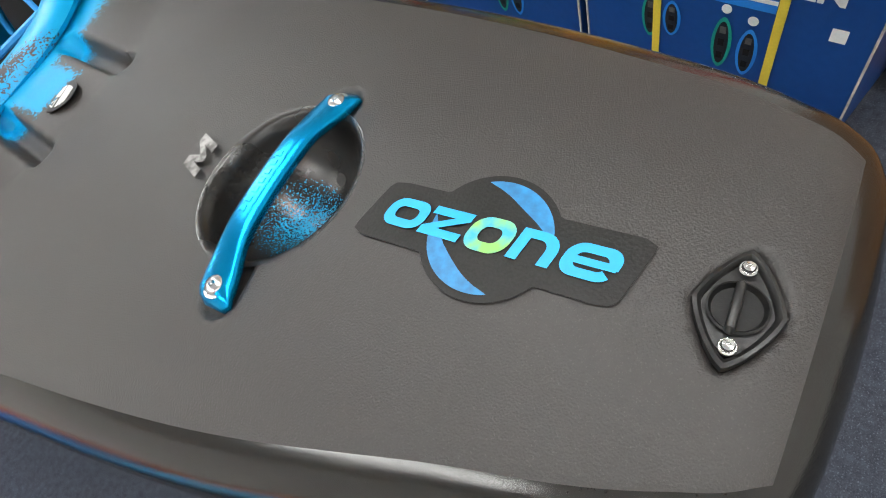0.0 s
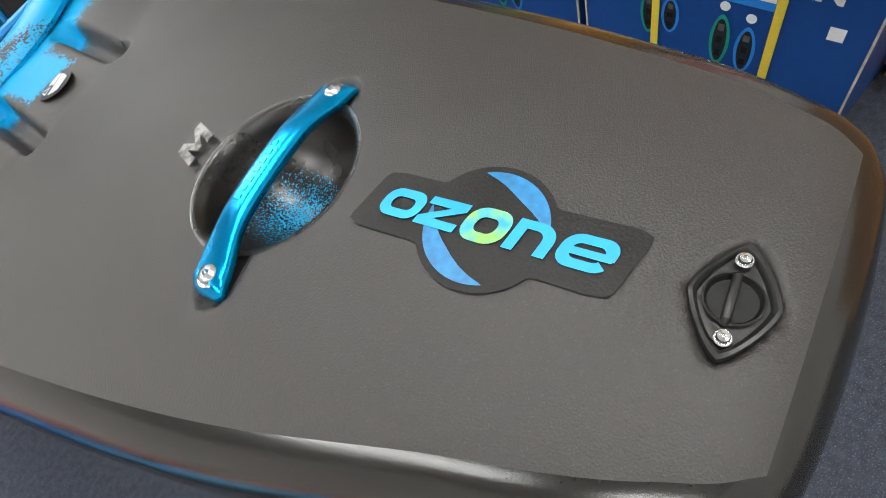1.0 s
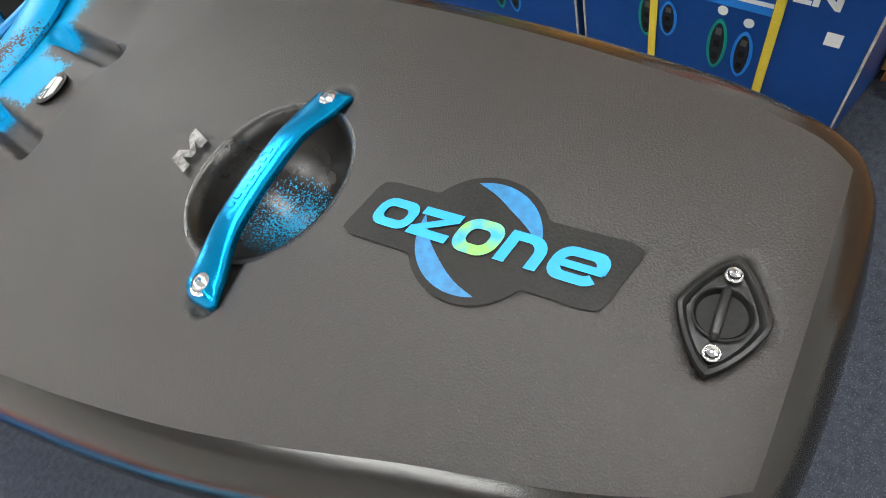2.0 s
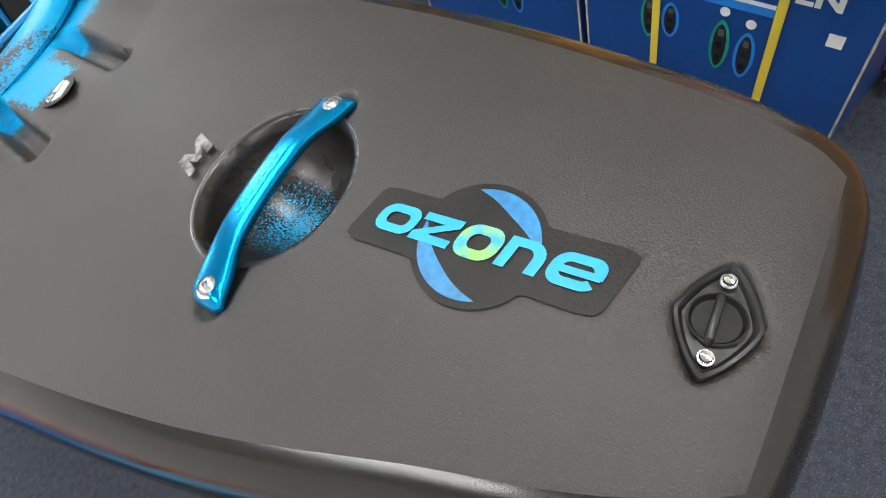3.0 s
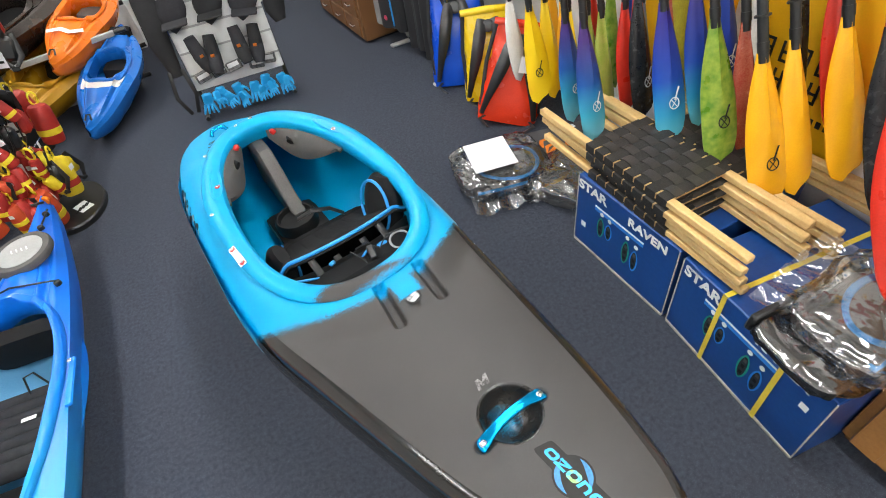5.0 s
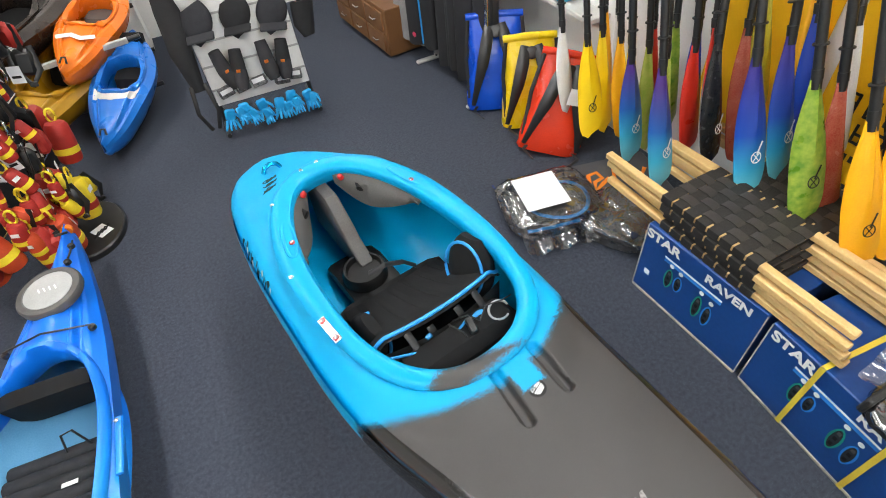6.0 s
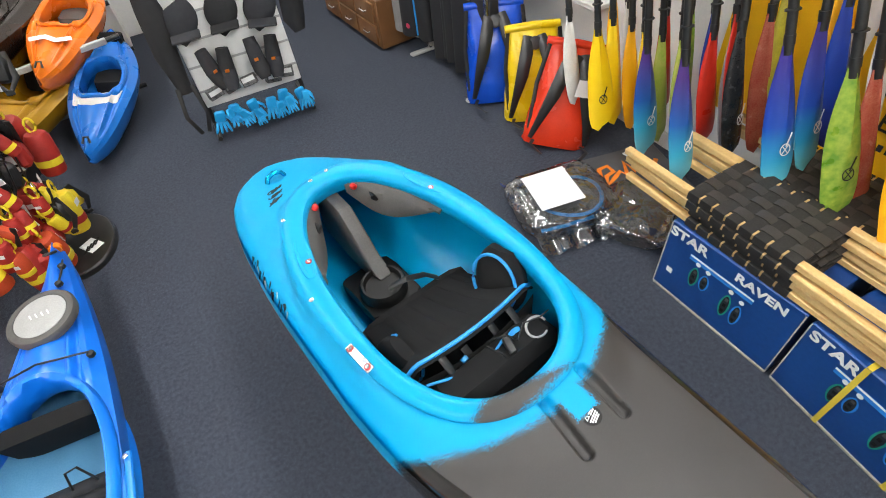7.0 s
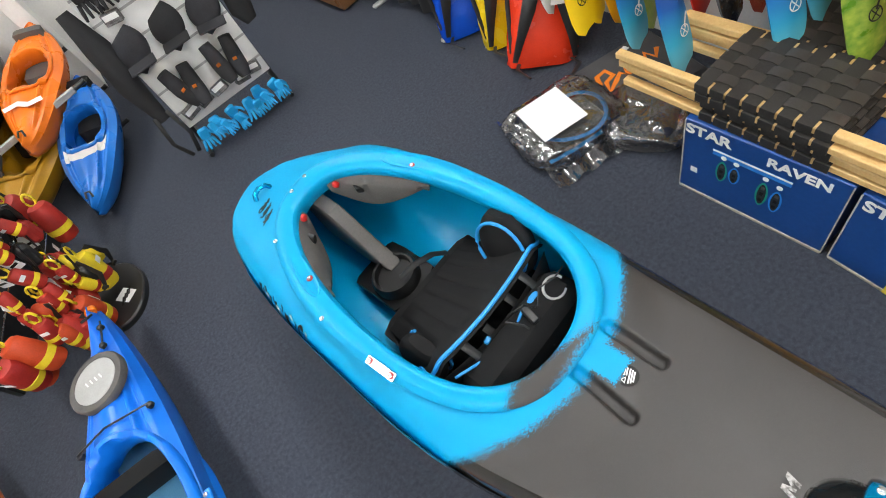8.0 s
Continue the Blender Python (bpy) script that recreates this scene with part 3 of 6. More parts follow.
def crescent(cx, cy, r1, r2, dx, dy, a0, a1, z):
    g = Geo()
    n = 28
    vs = []
    for i in range(n + 1):
        a = radians(a0 + (a1 - a0) * i / n)
        k = math.sin(math.pi * i / n) ** 0.8
        vs += [(cx + r1 * math.cos(a), cy + r1 * math.sin(a), z), (cx + (r1 - r2 * k) * math.cos(a) + dx * k, cy + (r1 - r2 * k) * math.sin(a) + dy * k, z)]
    return g.add(vs, [(2 * i, 2 * i + 1, 2 * i + 3, 2 * i + 2) for i in range(n)])


part("crescent", crescent(0, 0, 0.0335, 0.011, 0, 0, 5, 112, 0.0006), "logodim", decal, "pale blue crescent", m=pose(0, 0, 0))
part("crescent", crescent(0, 0, 0.0335, 0.011, 0, 0, 172, 292, 0.0006), "logodim", decal, "pale blue crescent", m=pose(0, 0, 0))
SH = 0.24


def ring_shape(x, w, h, t, z):
    """A slanted rounded ring."""
    g = Geo()
    o, i = round_rect(w, h, min(w, h) * 0.42, SH, 7), round_rect(w - 2 * t * 1.1, h - 2 * t, min(w - 2.2 * t, h - 2 * t) * 0.42, SH, 7)
    n = len(o)
    return g.add([(x + p[0], p[1], z) for p in o] + [(x + p[0], p[1], z) for p in i], [(k, (k + 1) % n, n + (k + 1) % n, n + k) for k in range(n)])


def bar_shapes(polys, z):
    g = Geo()
    for p in polys:
        g.add([(x + SH * y, y, z) for x, y in p], [tuple(range(len(p)))])
    return g


LZ = 0.0011
part("blue_ring", ring_shape(-0.0505, 0.0255, 0.0185, 0.0053, LZ), "logoblue", decal)
part("blue_mark", bar_shapes([[(-0.0365, 0.0092), (-0.0130, 0.0092), (-0.0130, 0.0042), (-0.0365, 0.0042)], [(-0.0375, -0.0042), (-0.0130, -0.0042), (-0.0130, -0.0092), (-0.0375, -0.0092)], [(-0.0220, 0.0042), (-0.0130, 0.0042), (-0.0285, -0.0042), (-0.0375, -0.0042)]], LZ), "logoblue", decal)
part("globe_ring", ring_shape(0.0010, 0.0245, 0.0210, 0.0058, LZ), "globe", decal, "green and blue mottled ring")
shoulder = [(0.0262 + 0.0112 * math.cos(q), -0.0010 + 0.0104 * math.sin(q)) for q in (math.pi / 2 * i / 6 for i in range(7))]
hollow = [(0.0262 + 0.0052 * math.cos(q), -0.0010 + 0.0054 * math.sin(q)) for q in (math.pi / 2 * i / 6 for i in range(7))]
arch = [[shoulder[i], shoulder[i + 1], hollow[i + 1], hollow[i]] for i in range(6)]
part("blue_mark", bar_shapes([[(0.0150, 0.0094), (0.0210, 0.0094), (0.0210, -0.0092), (0.0150, -0.0092)], [(0.0210, 0.0094), (0.0262, 0.0094), (0.0262, 0.0044), (0.0210, 0.0044)], [(0.0314, -0.0010), (0.0374, -0.0010), (0.0374, -0.0092), (0.0314, -0.0092)]] + arch, LZ), "logoblue", decal)


def open_ring(x, w, h, t, z):
    """A slanted ring with a gap at its lower right and a bar across."""
    g = ring_shape(x, w, h, t, z)
    keep = []
    for f in g.f:
        cx, cy = sum(g.v[i][0] for i in f) / 4 - x, sum(g.v[i][1] for i in f) / 4
        if not (cx > w * 0.30 and -h * 0.30 < cy < -h * 0.02):
            keep.append(f)
    g.f = keep
    y0, y1 = -h * 0.13, h * 0.08
    g.add([(x - w * 0.42 + SH * y0, y0, z + 0.0003), (x + w * 0.47 + SH * y0, y0, z + 0.0003), (x + w * 0.47 + SH * y1, y1, z + 0.0003), (x - w * 0.42 + SH * y1, y1, z + 0.0003)], [(0, 1, 2, 3)])
    return g


part("blue_mark", open_ring(0.0535, 0.0265, 0.0188, 0.0050, LZ), "logoblue", decal)
M_EDGE = [(0, 0), (0, 1), (0.28, 1), (0.5, 0.48), (0.72, 1), (1, 1), (1, 0), (0.76, 0), (0.76, 0.60), (0.58, 0.14), (0.42, 0.14), (0.24, 0.60), (0.24, 0)]
part("size_letter", outline_plate([(0.027 * (x - 0.5) + 0.008 * (y - 0.5), 0.021 * (y - 0.5)) for x, y in M_EDGE], 0.0), "silver", kayak, "silver foil letter M", smooth=False, m=pose(-0.017, 0.3580, 0.7450, -3.6, 0, 4))

# drain fitting at the stern
fit_ring = Geo()
n_d = 48


def diamond(a, kx, ky):
    c, s = math.cos(a), math.sin(a)
    r = (abs(c) ** 1.3 + abs(s) ** 1.3) ** (-1 / 1.3)
    return kx * r * c, ky * r * s


rings = []
for kx, ky, z in ((0.0315, 0.0200, 0.0), (0.0310, 0.0196, 0.0048), (0.0285, 0.0178, 0.0056), (0.0262, 0.0160, 0.0040), (0.0255, 0.0155, 0.0015)):
    rings.append([(*diamond(2 * math.pi * j / n_d, kx, ky), z) for j in range(n_d)])
drain = part("drain_fitting", fit_ring.loft(rings), "black", kayak, "black diamond-shaped stern fitting with a bar", m=pose(-0.0055, 0.0325, 0.7462, 0, 0, 3) @ Matrix.Scale(0.80, 4))
part("cup", Geo().loft([[(k * math.cos(a), k * math.sin(a), z) for a in (2 * math.pi * j / 28 for j in range(28))] for k, z in ((0.0125, 0.0015), (0.0135, 0.0042), (0.0125, 0.0048), (0.0115, 0.003), (0.011, 0.0017), (0.002, 0.0017))]), "recess", drain)
part("bar", Geo().tube([(-0.0125, 0.001, 0.003), (-0.011, 0.001, 0.006), (0, 0.001, 0.0075), (0.011, 0.001, 0.006), (0.0125, 0.001, 0.003)], 0.0022, 10), "black", drain)
torx_bolt("screw", drain, (0.0205, 0, 0.0042), 0.0042, True)
torx_bolt("screw", drain, (-0.0205, 0, 0.0042), 0.0042, True)

# round recycling sticker between the slots, its writing as bars
tag = part("round_sticker", outline_plate([(0.0215 * math.cos(2 * math.pi * i / 40), 0.0215 * math.sin(2 * math.pi * i / 40)) for i in range(40)], 0.0), "sticker", kayak, "round black sticker with white print", m=pose(0.012, 0.645, deck_z(0.012, 0.645) + 0.0008, -4, 0, 20))
for by, bw, bx in ((-0.003, 0.030, 0), (-0.0075, 0.027, 0), (-0.0118, 0.021, 0), (0.0025, 0.016, 0.008), (0.0068, 0.014, 0.007), (0.0108, 0.010, 0.006)):
    part("print_bar", Geo().box((bx, by, 0.0008), (bw, 0.0030, 0.0004)), "white", tag)
part("print_triangle", Geo().loft([[(-0.0095 + k * math.cos(radians(90 + 120 * j)), 0.0062 + k * math.sin(radians(90 + 120 * j)), 0.0009) for j in range(3)] for k in (0.0075, 0.0045)], caps=False), "white", tag)

# bolts and plates along the cockpit's port side and starboard side
for bx, by in ((-0.283, 1.314), (-0.205, 1.62), (-0.060, 1.705), (0.000, 1.708)):
    torx_bolt("bolt", kayak, (bx, by, RIM_Z(by) + 0.06 * bx + 0.0105), 0.0070)
plate = part("backrest_plate", Geo().box((0, 0, 0.002), (0.022, 0.092, 0.004), bevel=0.0018), "steel", kayak, "steel plate with two red washers", m=pose(-0.280, 1.087, RIM_Z(1.087) - 0.0065, 0, -14, 4))
for sy in (-0.034, 0.034):
    part("red_washer", Geo().disc((0, sy, 0.003), 0.0085, 0.003), "red", plate)
    torx_bolt("bolt", plate, (0, sy, 0.006), 0.0055)
for bx, by in ((-0.225, 1.43), (0.190, 1.41)):
    w = part("red_washer", Geo().disc((bx, by, RIM_Z(by) + 0.06 * bx + 0.0105), 0.009, 0.003), "red", kayak)
    torx_bolt("bolt", w, (bx, by, RIM_Z(by) + 0.06 * bx + 0.0130), 0.0055)

# moulded oval ridges on the coaming round the brace bolts
for bx, by, turn in ((-0.226, 1.45, -14), (0.192, 1.44, 16)):
    oval = [(0.017 * math.cos(a), 0.078 * math.copysign(abs(math.sin(a)) ** 0.7, math.sin(a)), 0.0) for a in (2 * math.pi * j / 28 for j in range(28))]
    part("oval_ridge", Geo().tube(oval, 0.0055, 8, loop=True, flat=0.6), "rim", kayak, m=pose(bx, by, RIM_Z(by) + 0.06 * bx + 0.0095, 2, 3, turn))

# inside: centre pillar, thigh braces, seat, backrest
def pad(prof, x0, x1, rnd=0.01, n=5):
    """A cushion: a side outline (y, z) swept from x0 to x1 with rounded flanks."""
    g = Geo()
    cy, cz = sum(p[0] for p in prof) / len(prof), sum(p[1] for p in prof) / len(prof)
    rings = []
    for i in range(2 * n + 1):
        u = i / (2 * n)
        e = abs(2 * u - 1)
        k = 1 - 0.10 * smooth_step(e, 0.75, 1.0)
        rings.append([(x0 + (x1 - x0) * u, cy + (y - cy) * k, cz + (z - cz) * k) for y, z in prof])
    return g.loft(rings)


part("pillar", pad([(1.46, 0.42), (1.86, 0.45), (1.86, 0.655), (1.74, 0.685), (1.66, 0.68), (1.60, 0.62), (1.53, 0.54), (1.47, 0.50)], -0.046, 0.004), "greyfoam", kayak, "grey foam centre pillar")
part("bulkhead_foot", pad([(1.36, 0.41), (1.60, 0.41), (1.60, 0.45), (1.52, 0.475), (1.37, 0.47)], -0.13, 0.05), "recess", kayak, "black plastic foot block")
part("foot_drum", Geo().loft([[(-0.045 + k * math.cos(a), 1.45 + k * math.sin(a), z) for a in (2 * math.pi * j / 28 for j in range(28))] for k, z in ((0.075, 0.42), (0.078, 0.50), (0.070, 0.515), (0.062, 0.515), (0.058, 0.495), (0.01, 0.495))]), "recess", kayak, "round black foot drum")
part("foot_strap", Geo().tube([(-0.05, 1.40, 0.53), (0.0, 1.37, 0.56), (0.06, 1.36, 0.54), (0.10, 1.35, 0.50)], 0.012, 8, flat=0.35), "black", kayak)
for side in (-1, 1):
    g = Geo()
    rings = []
    for i in range(25):
        u = i / 24
        a = radians((14 + 62 * u) * side)
        wv = 0.010 + 0.030 * math.sin(math.pi * min(1, u * 1.05)) ** 0.8
        drop = 0.028 + 0.075 * math.sin(math.pi * min(1, u + 0.05)) ** 0.9
        x, y = pit(a, 0.006)
        xi, yi = pit(a, 0.004 - wv)
        z = RIM_Z(y) - 0.010
        rings.append([(x, y, z), (x, y, z - 0.02), (xi, yi, z - drop), (xi * 0.985, yi, z - drop + 0.012), ((x + 2 * xi) / 3, (y + 2 * yi) / 3, z - 0.022)])
    brace = part("thigh_brace", g.loft(rings), "greyfoam", kayak, "grey plastic thigh brace")
    # solid dark oval stands in for the shade inside the brace's slot
    x, y = pit(radians(36 * side), -0.022)
    part("slot_shade", Geo().tube([(0, -0.018, 0), (0, 0.018, 0)], 0.014, 12, flat=0.5), "recess", brace, m=pose(x, y, RIM_Z(y) - 0.045, 0, 50 * side, -18 * side))
    x, y = pit(radians(22 * side), -0.014)
    part("red_knob", Geo().disc((0, 0, 0), 0.010, 0.014, dome=0.004), "red", brace, m=pose(x, y, RIM_Z(y) - 0.026, 0, -30 * side, 0))

seat = part("seat_pan", pad([(0.98, 0.43), (1.34, 0.425), (1.37, 0.45), (1.35, 0.50), (1.22, 0.488), (1.08, 0.50), (0.98, 0.56)], -0.205, 0.185), "foam", kayak, "black padded seat")


def backrest_mesh():
    """A reclined pad, its stitched front rising from the seat to the piped top edge."""
    g = Geo()
    nx, nz = 60, 12
    front, back = [], []
    for i in range(nx + 1):
        u = -1 + 2 * i / nx
        for j in range(nz + 1):
            v = j / nz
            hw = 0.178 + 0.034 * v
            x = -0.008 + hw * u
            zt = 0.682 - 0.030 * smooth_step(abs(u), 0.80, 1.0)
            z = 0.500 + (zt - 0.500) * v**1.15
            y = 1.33 - 0.295 * v - 0.018 * math.sin(math.pi * v) + 0.022 * u * u * v
            seam = min(abs(u - s) for s in (-0.72, -0.42, -0.12, 0.18, 0.48, 0.78))
            dip = 0.007 * math.exp(-((seam / 0.028) ** 2)) * math.sin(math.pi * min(1, v * 1.05)) ** 0.4
            puff = 0.012 * math.sin(math.pi * v) ** 0.6 * (1 - abs(u) ** 6)
            front.append((x, y + (puff - dip) * 0.7, z + (puff - dip) * 0.8))
            back.append((x, y - 0.030, z - 0.020 * (1 - v)))
    n = nz + 1
    o = len(front)
    fs = []
    for i in range(nx):
        for j in range(nz):
            a = i * n + j
            fs += [(a, a + 1, a + n + 1, a + n), (o + a, o + a + n, o + a + n + 1, o + a + 1)]
        for j in (0, nz):
            a = i * n + j
            fs.append((a, a + n, o + a + n, o + a))
    for j in range(nz):
        for i in (0, nx):
            a = i * n + j
            fs.append((a, o + a, o + a + 1, a + 1))
    edge = [tuple((Vector(front[i * n + nz]) + Vector(back[i * n + nz])) / 2 + Vector((0, 0, 0.003))) for i in range(0, nx + 1, 2)]
    side = [front[j] for j in range(nz, -1, -1)]
    return g.add(front + back, fs), edge, side


bg, edge, side = backrest_mesh()
back = part("backrest", bg, "foam", kayak, "black stitched backrest with bright blue piping")
part("piping", Geo().tube(edge, 0.0062, 8), "piping", back, "bright blue piping")
part("piping", Geo().tube([(x - 0.004, y, z + 0.002) for x, y, z in side[:9]], 0.0042, 8), "piping", back)
def hip_pad(cx, cy, cz, w, l, h, lean):
    """An upright cushion with bright piping round its inner face."""
    rings = []
    for i in range(13):
        u = i / 12
        k = math.sin(math.pi * (0.08 + 0.86 * u)) ** 0.45
        rings.append([(w * (0.9 if math.cos(a) < 0 else 0.7) * k * math.copysign(abs(math.cos(a)) ** 0.7, math.cos(a)), l * k * math.copysign(abs(math.sin(a)) ** 0.8, math.sin(a)), h * (2 * u - 1)) for a in (2 * math.pi * j / 24 for j in range(24))])
    hip = part("hip_pad", Geo().loft(rings), "foam", kayak, "rounded black hip pad with bright blue piping", m=pose(cx, cy, cz, -12, lean, 6))
    loop = [(-w * 0.78, l * 0.92 * math.cos(a), h * 0.90 * math.sin(a)) for a in (radians(-40 + 16 * j) for j in range(18))]
    part("piping", Geo().tube(loop, 0.0048, 8), "piping", hip)


hip_pad(0.172, 1.120, 0.640, 0.046, 0.085, 0.095, 16)
hip_pad(-0.198, 1.120, 0.600, 0.040, 0.075, 0.075, 194)
# behind the backrest: band, straps, buckles, cord
band = Geo()
band.grid(lambda u, v: (-0.008 + 0.20 * (2 * u - 1), 0.985 + 0.03 * (2 * u - 1) ** 2, 0.52 + 0.13 * v), 20, 2)
part("lumbar_band", band, "webbing", kayak, "black webbing band behind the backrest")
for k, (x, z) in enumerate(((-0.12, 0.60), (-0.05, 0.57), (0.04, 0.58), (0.10, 0.60))):
    part("strap", Geo().tube([(x, 1.02, z + 0.07), (x + 0.005, 0.97, z + 0.03), (x + 0.015, 0.92, z - 0.03), (x + 0.02, 0.88, z - 0.08)], 0.011, 8, flat=0.25), "black", kayak)
part("buckle", Geo().box((-0.075, 0.985, 0.652), (0.020, 0.014, 0.008), (20, 0, 10), 0.003), "logodim", kayak, "blue ratchet buckle")
part("cord", Geo().tube([(0.0, 0.98, 0.66), (0.03, 0.95, 0.69), (0.055, 0.93, 0.665), (0.09, 0.95, 0.68), (0.13, 0.93, 0.69), (0.17, 0.94, 0.67)], 0.0025, 6), "black", kayak, "loose black cord")
part("cord", Geo().tube([(-0.02, 0.97, 0.67), (0.0, 0.93, 0.66), (0.01, 0.90, 0.62), (0.02, 0.87, 0.58)], 0.0028, 6), "black", kayak)
part("cord_loop", Geo().tube([(0.12 + 0.03 * math.cos(a), 0.93 + 0.025 * math.sin(a), 0.655 + 0.01 * math.sin(a)) for a in (radians(20 * i) for i in range(16))], 0.0035, 6), "lightgrey", kayak, "pale grey cable loop")
part("strap_loop", Geo().tube([(0.075 + 0.03 * math.cos(a), 0.955 + 0.01 * math.sin(a), 0.61 + 0.035 * math.sin(a)) for a in (radians(24 * i) for i in range(15))], 0.008, 8, loop=True, flat=0.4), "piping", kayak)
part("piping", Geo().tube([(-0.19, 0.99, 0.655), (-0.10, 0.965, 0.63), (-0.02, 0.955, 0.625), (0.03, 0.96, 0.655)], 0.004, 8), "piping", kayak)
part("piping", Geo().tube([(-0.11, 0.93, 0.60), (-0.05, 0.925, 0.625), (0.0, 0.93, 0.64)], 0.004, 8), "piping", kayak)
# added filler block that makes the gap behind the backrest black
part("back_fill", Geo().box((-0.012, 0.935, 0.575), (0.37, 0.13, 0.14), (-8, 0, 0), 0.03), "foam", kayak, "black filler block behind the backrest")
part("ratchet", Geo().box((0.03, 0.935, 0.66), (0.022, 0.05, 0.016), (10, 0, -12), 0.004), "black", kayak)
# bow grab loop and bow marks, which are plain dark bars
X_BOW = -0.095
bowh = Geo().tube([(X_BOW - 0.035, 1.985, deck_z(X_BOW, 1.985) + 0.0), (X_BOW - 0.025, 1.990, deck_z(X_BOW, 1.985) + 0.018), (X_BOW + 0.0, 1.995, deck_z(X_BOW, 1.985) + 0.024), (X_BOW + 0.025, 1.990, deck_z(X_BOW, 1.985) + 0.018), (X_BOW + 0.035, 1.985, deck_z(X_BOW, 1.985) + 0.0)], 0.0105, 10, flat=0.7)
part("bow_handle", bowh, "anodised", kayak, "blue bow grab handle")
rm = random.Random(21)
for k in range(9):
    cx, cy = -0.175 + 0.010 * (k % 3) + 0.004 * k, 1.845 + 0.011 * k - 0.008 * (k % 3)
    ra, rb, ph, tw = rm.uniform(0.010, 0.020), rm.uniform(0.006, 0.012), rm.uniform(0, 6), rm.uniform(1.2, 2.4)
    pts = []
    for i in range(22):
        a = ph + 0.26 * i * tw / 1.6
        x, y = cx + ra * math.cos(a) + 0.0006 * i, cy + rb * math.sin(a * 1.3) + 0.0004 * i
        pts.append(on_deck(x, y, 0.0010))
    part("dark_mark", Geo().tube(pts, 0.0026, 6, flat=0.25), "sticker", kayak)
for k in range(16):
    y = 1.39 + 0.018 * k
    x = mid(y) - half_width(y) + 0.010 + 0.006 * math.sin(2.1 * k)
    part("dark_mark", Geo().box((0, 0, 0), (0.026 + 0.008 * (k % 3), 0.0045 + 0.003 * (k % 2), 0.0016)), "sticker" if k % 4 else "lightgrey", kayak, m=pose(*on_deck(x, y, 0.001), 0, -62, 8 + 40 * math.sin(1.7 * k)))

# the stern fittings and the inside, each group set into the moulding
STERN = Matrix.Translation((-0.012, 0.255, 0.766)) @ Matrix.Scale(1.085, 4) @ Matrix.Translation((0.022, -0.268, -0.750))
INSIDE = pose(0, 0.0063, 0.014) @ Matrix.Diagonal((1.0, 0.9615, 1.0, 1.0))
for piece in kayak.children:
    kind = piece.name.split(".")[0]
    if kind in ("grab_handle", "decal", "size_letter", "drain_fitting"):
        piece.matrix_basis = STERN @ piece.matrix_basis
    elif kind in ("pillar", "bulkhead_foot", "foot_drum", "foot_strap", "seat_pan", "backrest", "hip_pad", "lumbar_band", "strap", "buckle", "cord", "cord_loop", "strap_loop", "piping", "back_fill", "ratchet"):
        piece.matrix_basis = INSIDE @ piece.matrix_basis

# the stand below
stand = thing("kayak_stand", "round pedestal stand with a grey padded ring under the kayak", "stand", KAYAK @ pose(-0.085, 0.90, 0))
part("padded_ring", Geo().tube([(0.215 * math.cos(a), 0.215 * math.sin(a), 0.385) for a in (2 * math.pi * i / 40 for i in range(40))], 0.016, 12, loop=True), "lightgrey", stand, "pale grey padded ring")
for i in range(4):
    a = radians(45 + 90 * i)
    part("spoke", Geo().tube([(0.21 * math.cos(a), 0.21 * math.sin(a), 0.38), (0.05 * math.cos(a), 0.05 * math.sin(a), 0.30)], 0.012, 8), "black", stand)
part("column", Geo().tube([(0.03, 0, 0.02), (0.03, 0, 0.33)], 0.06, 16), "black", stand, "black column")
part("foot_plate", Geo().loft([[(0.06 + k * math.cos(a), k * math.sin(a), z) for a in (2 * math.pi * j / 28 for j in range(28))] for k, z in ((0.15, 0.0), (0.15, 0.012), (0.14, 0.02), (0.03, 0.022))]), "black", stand)


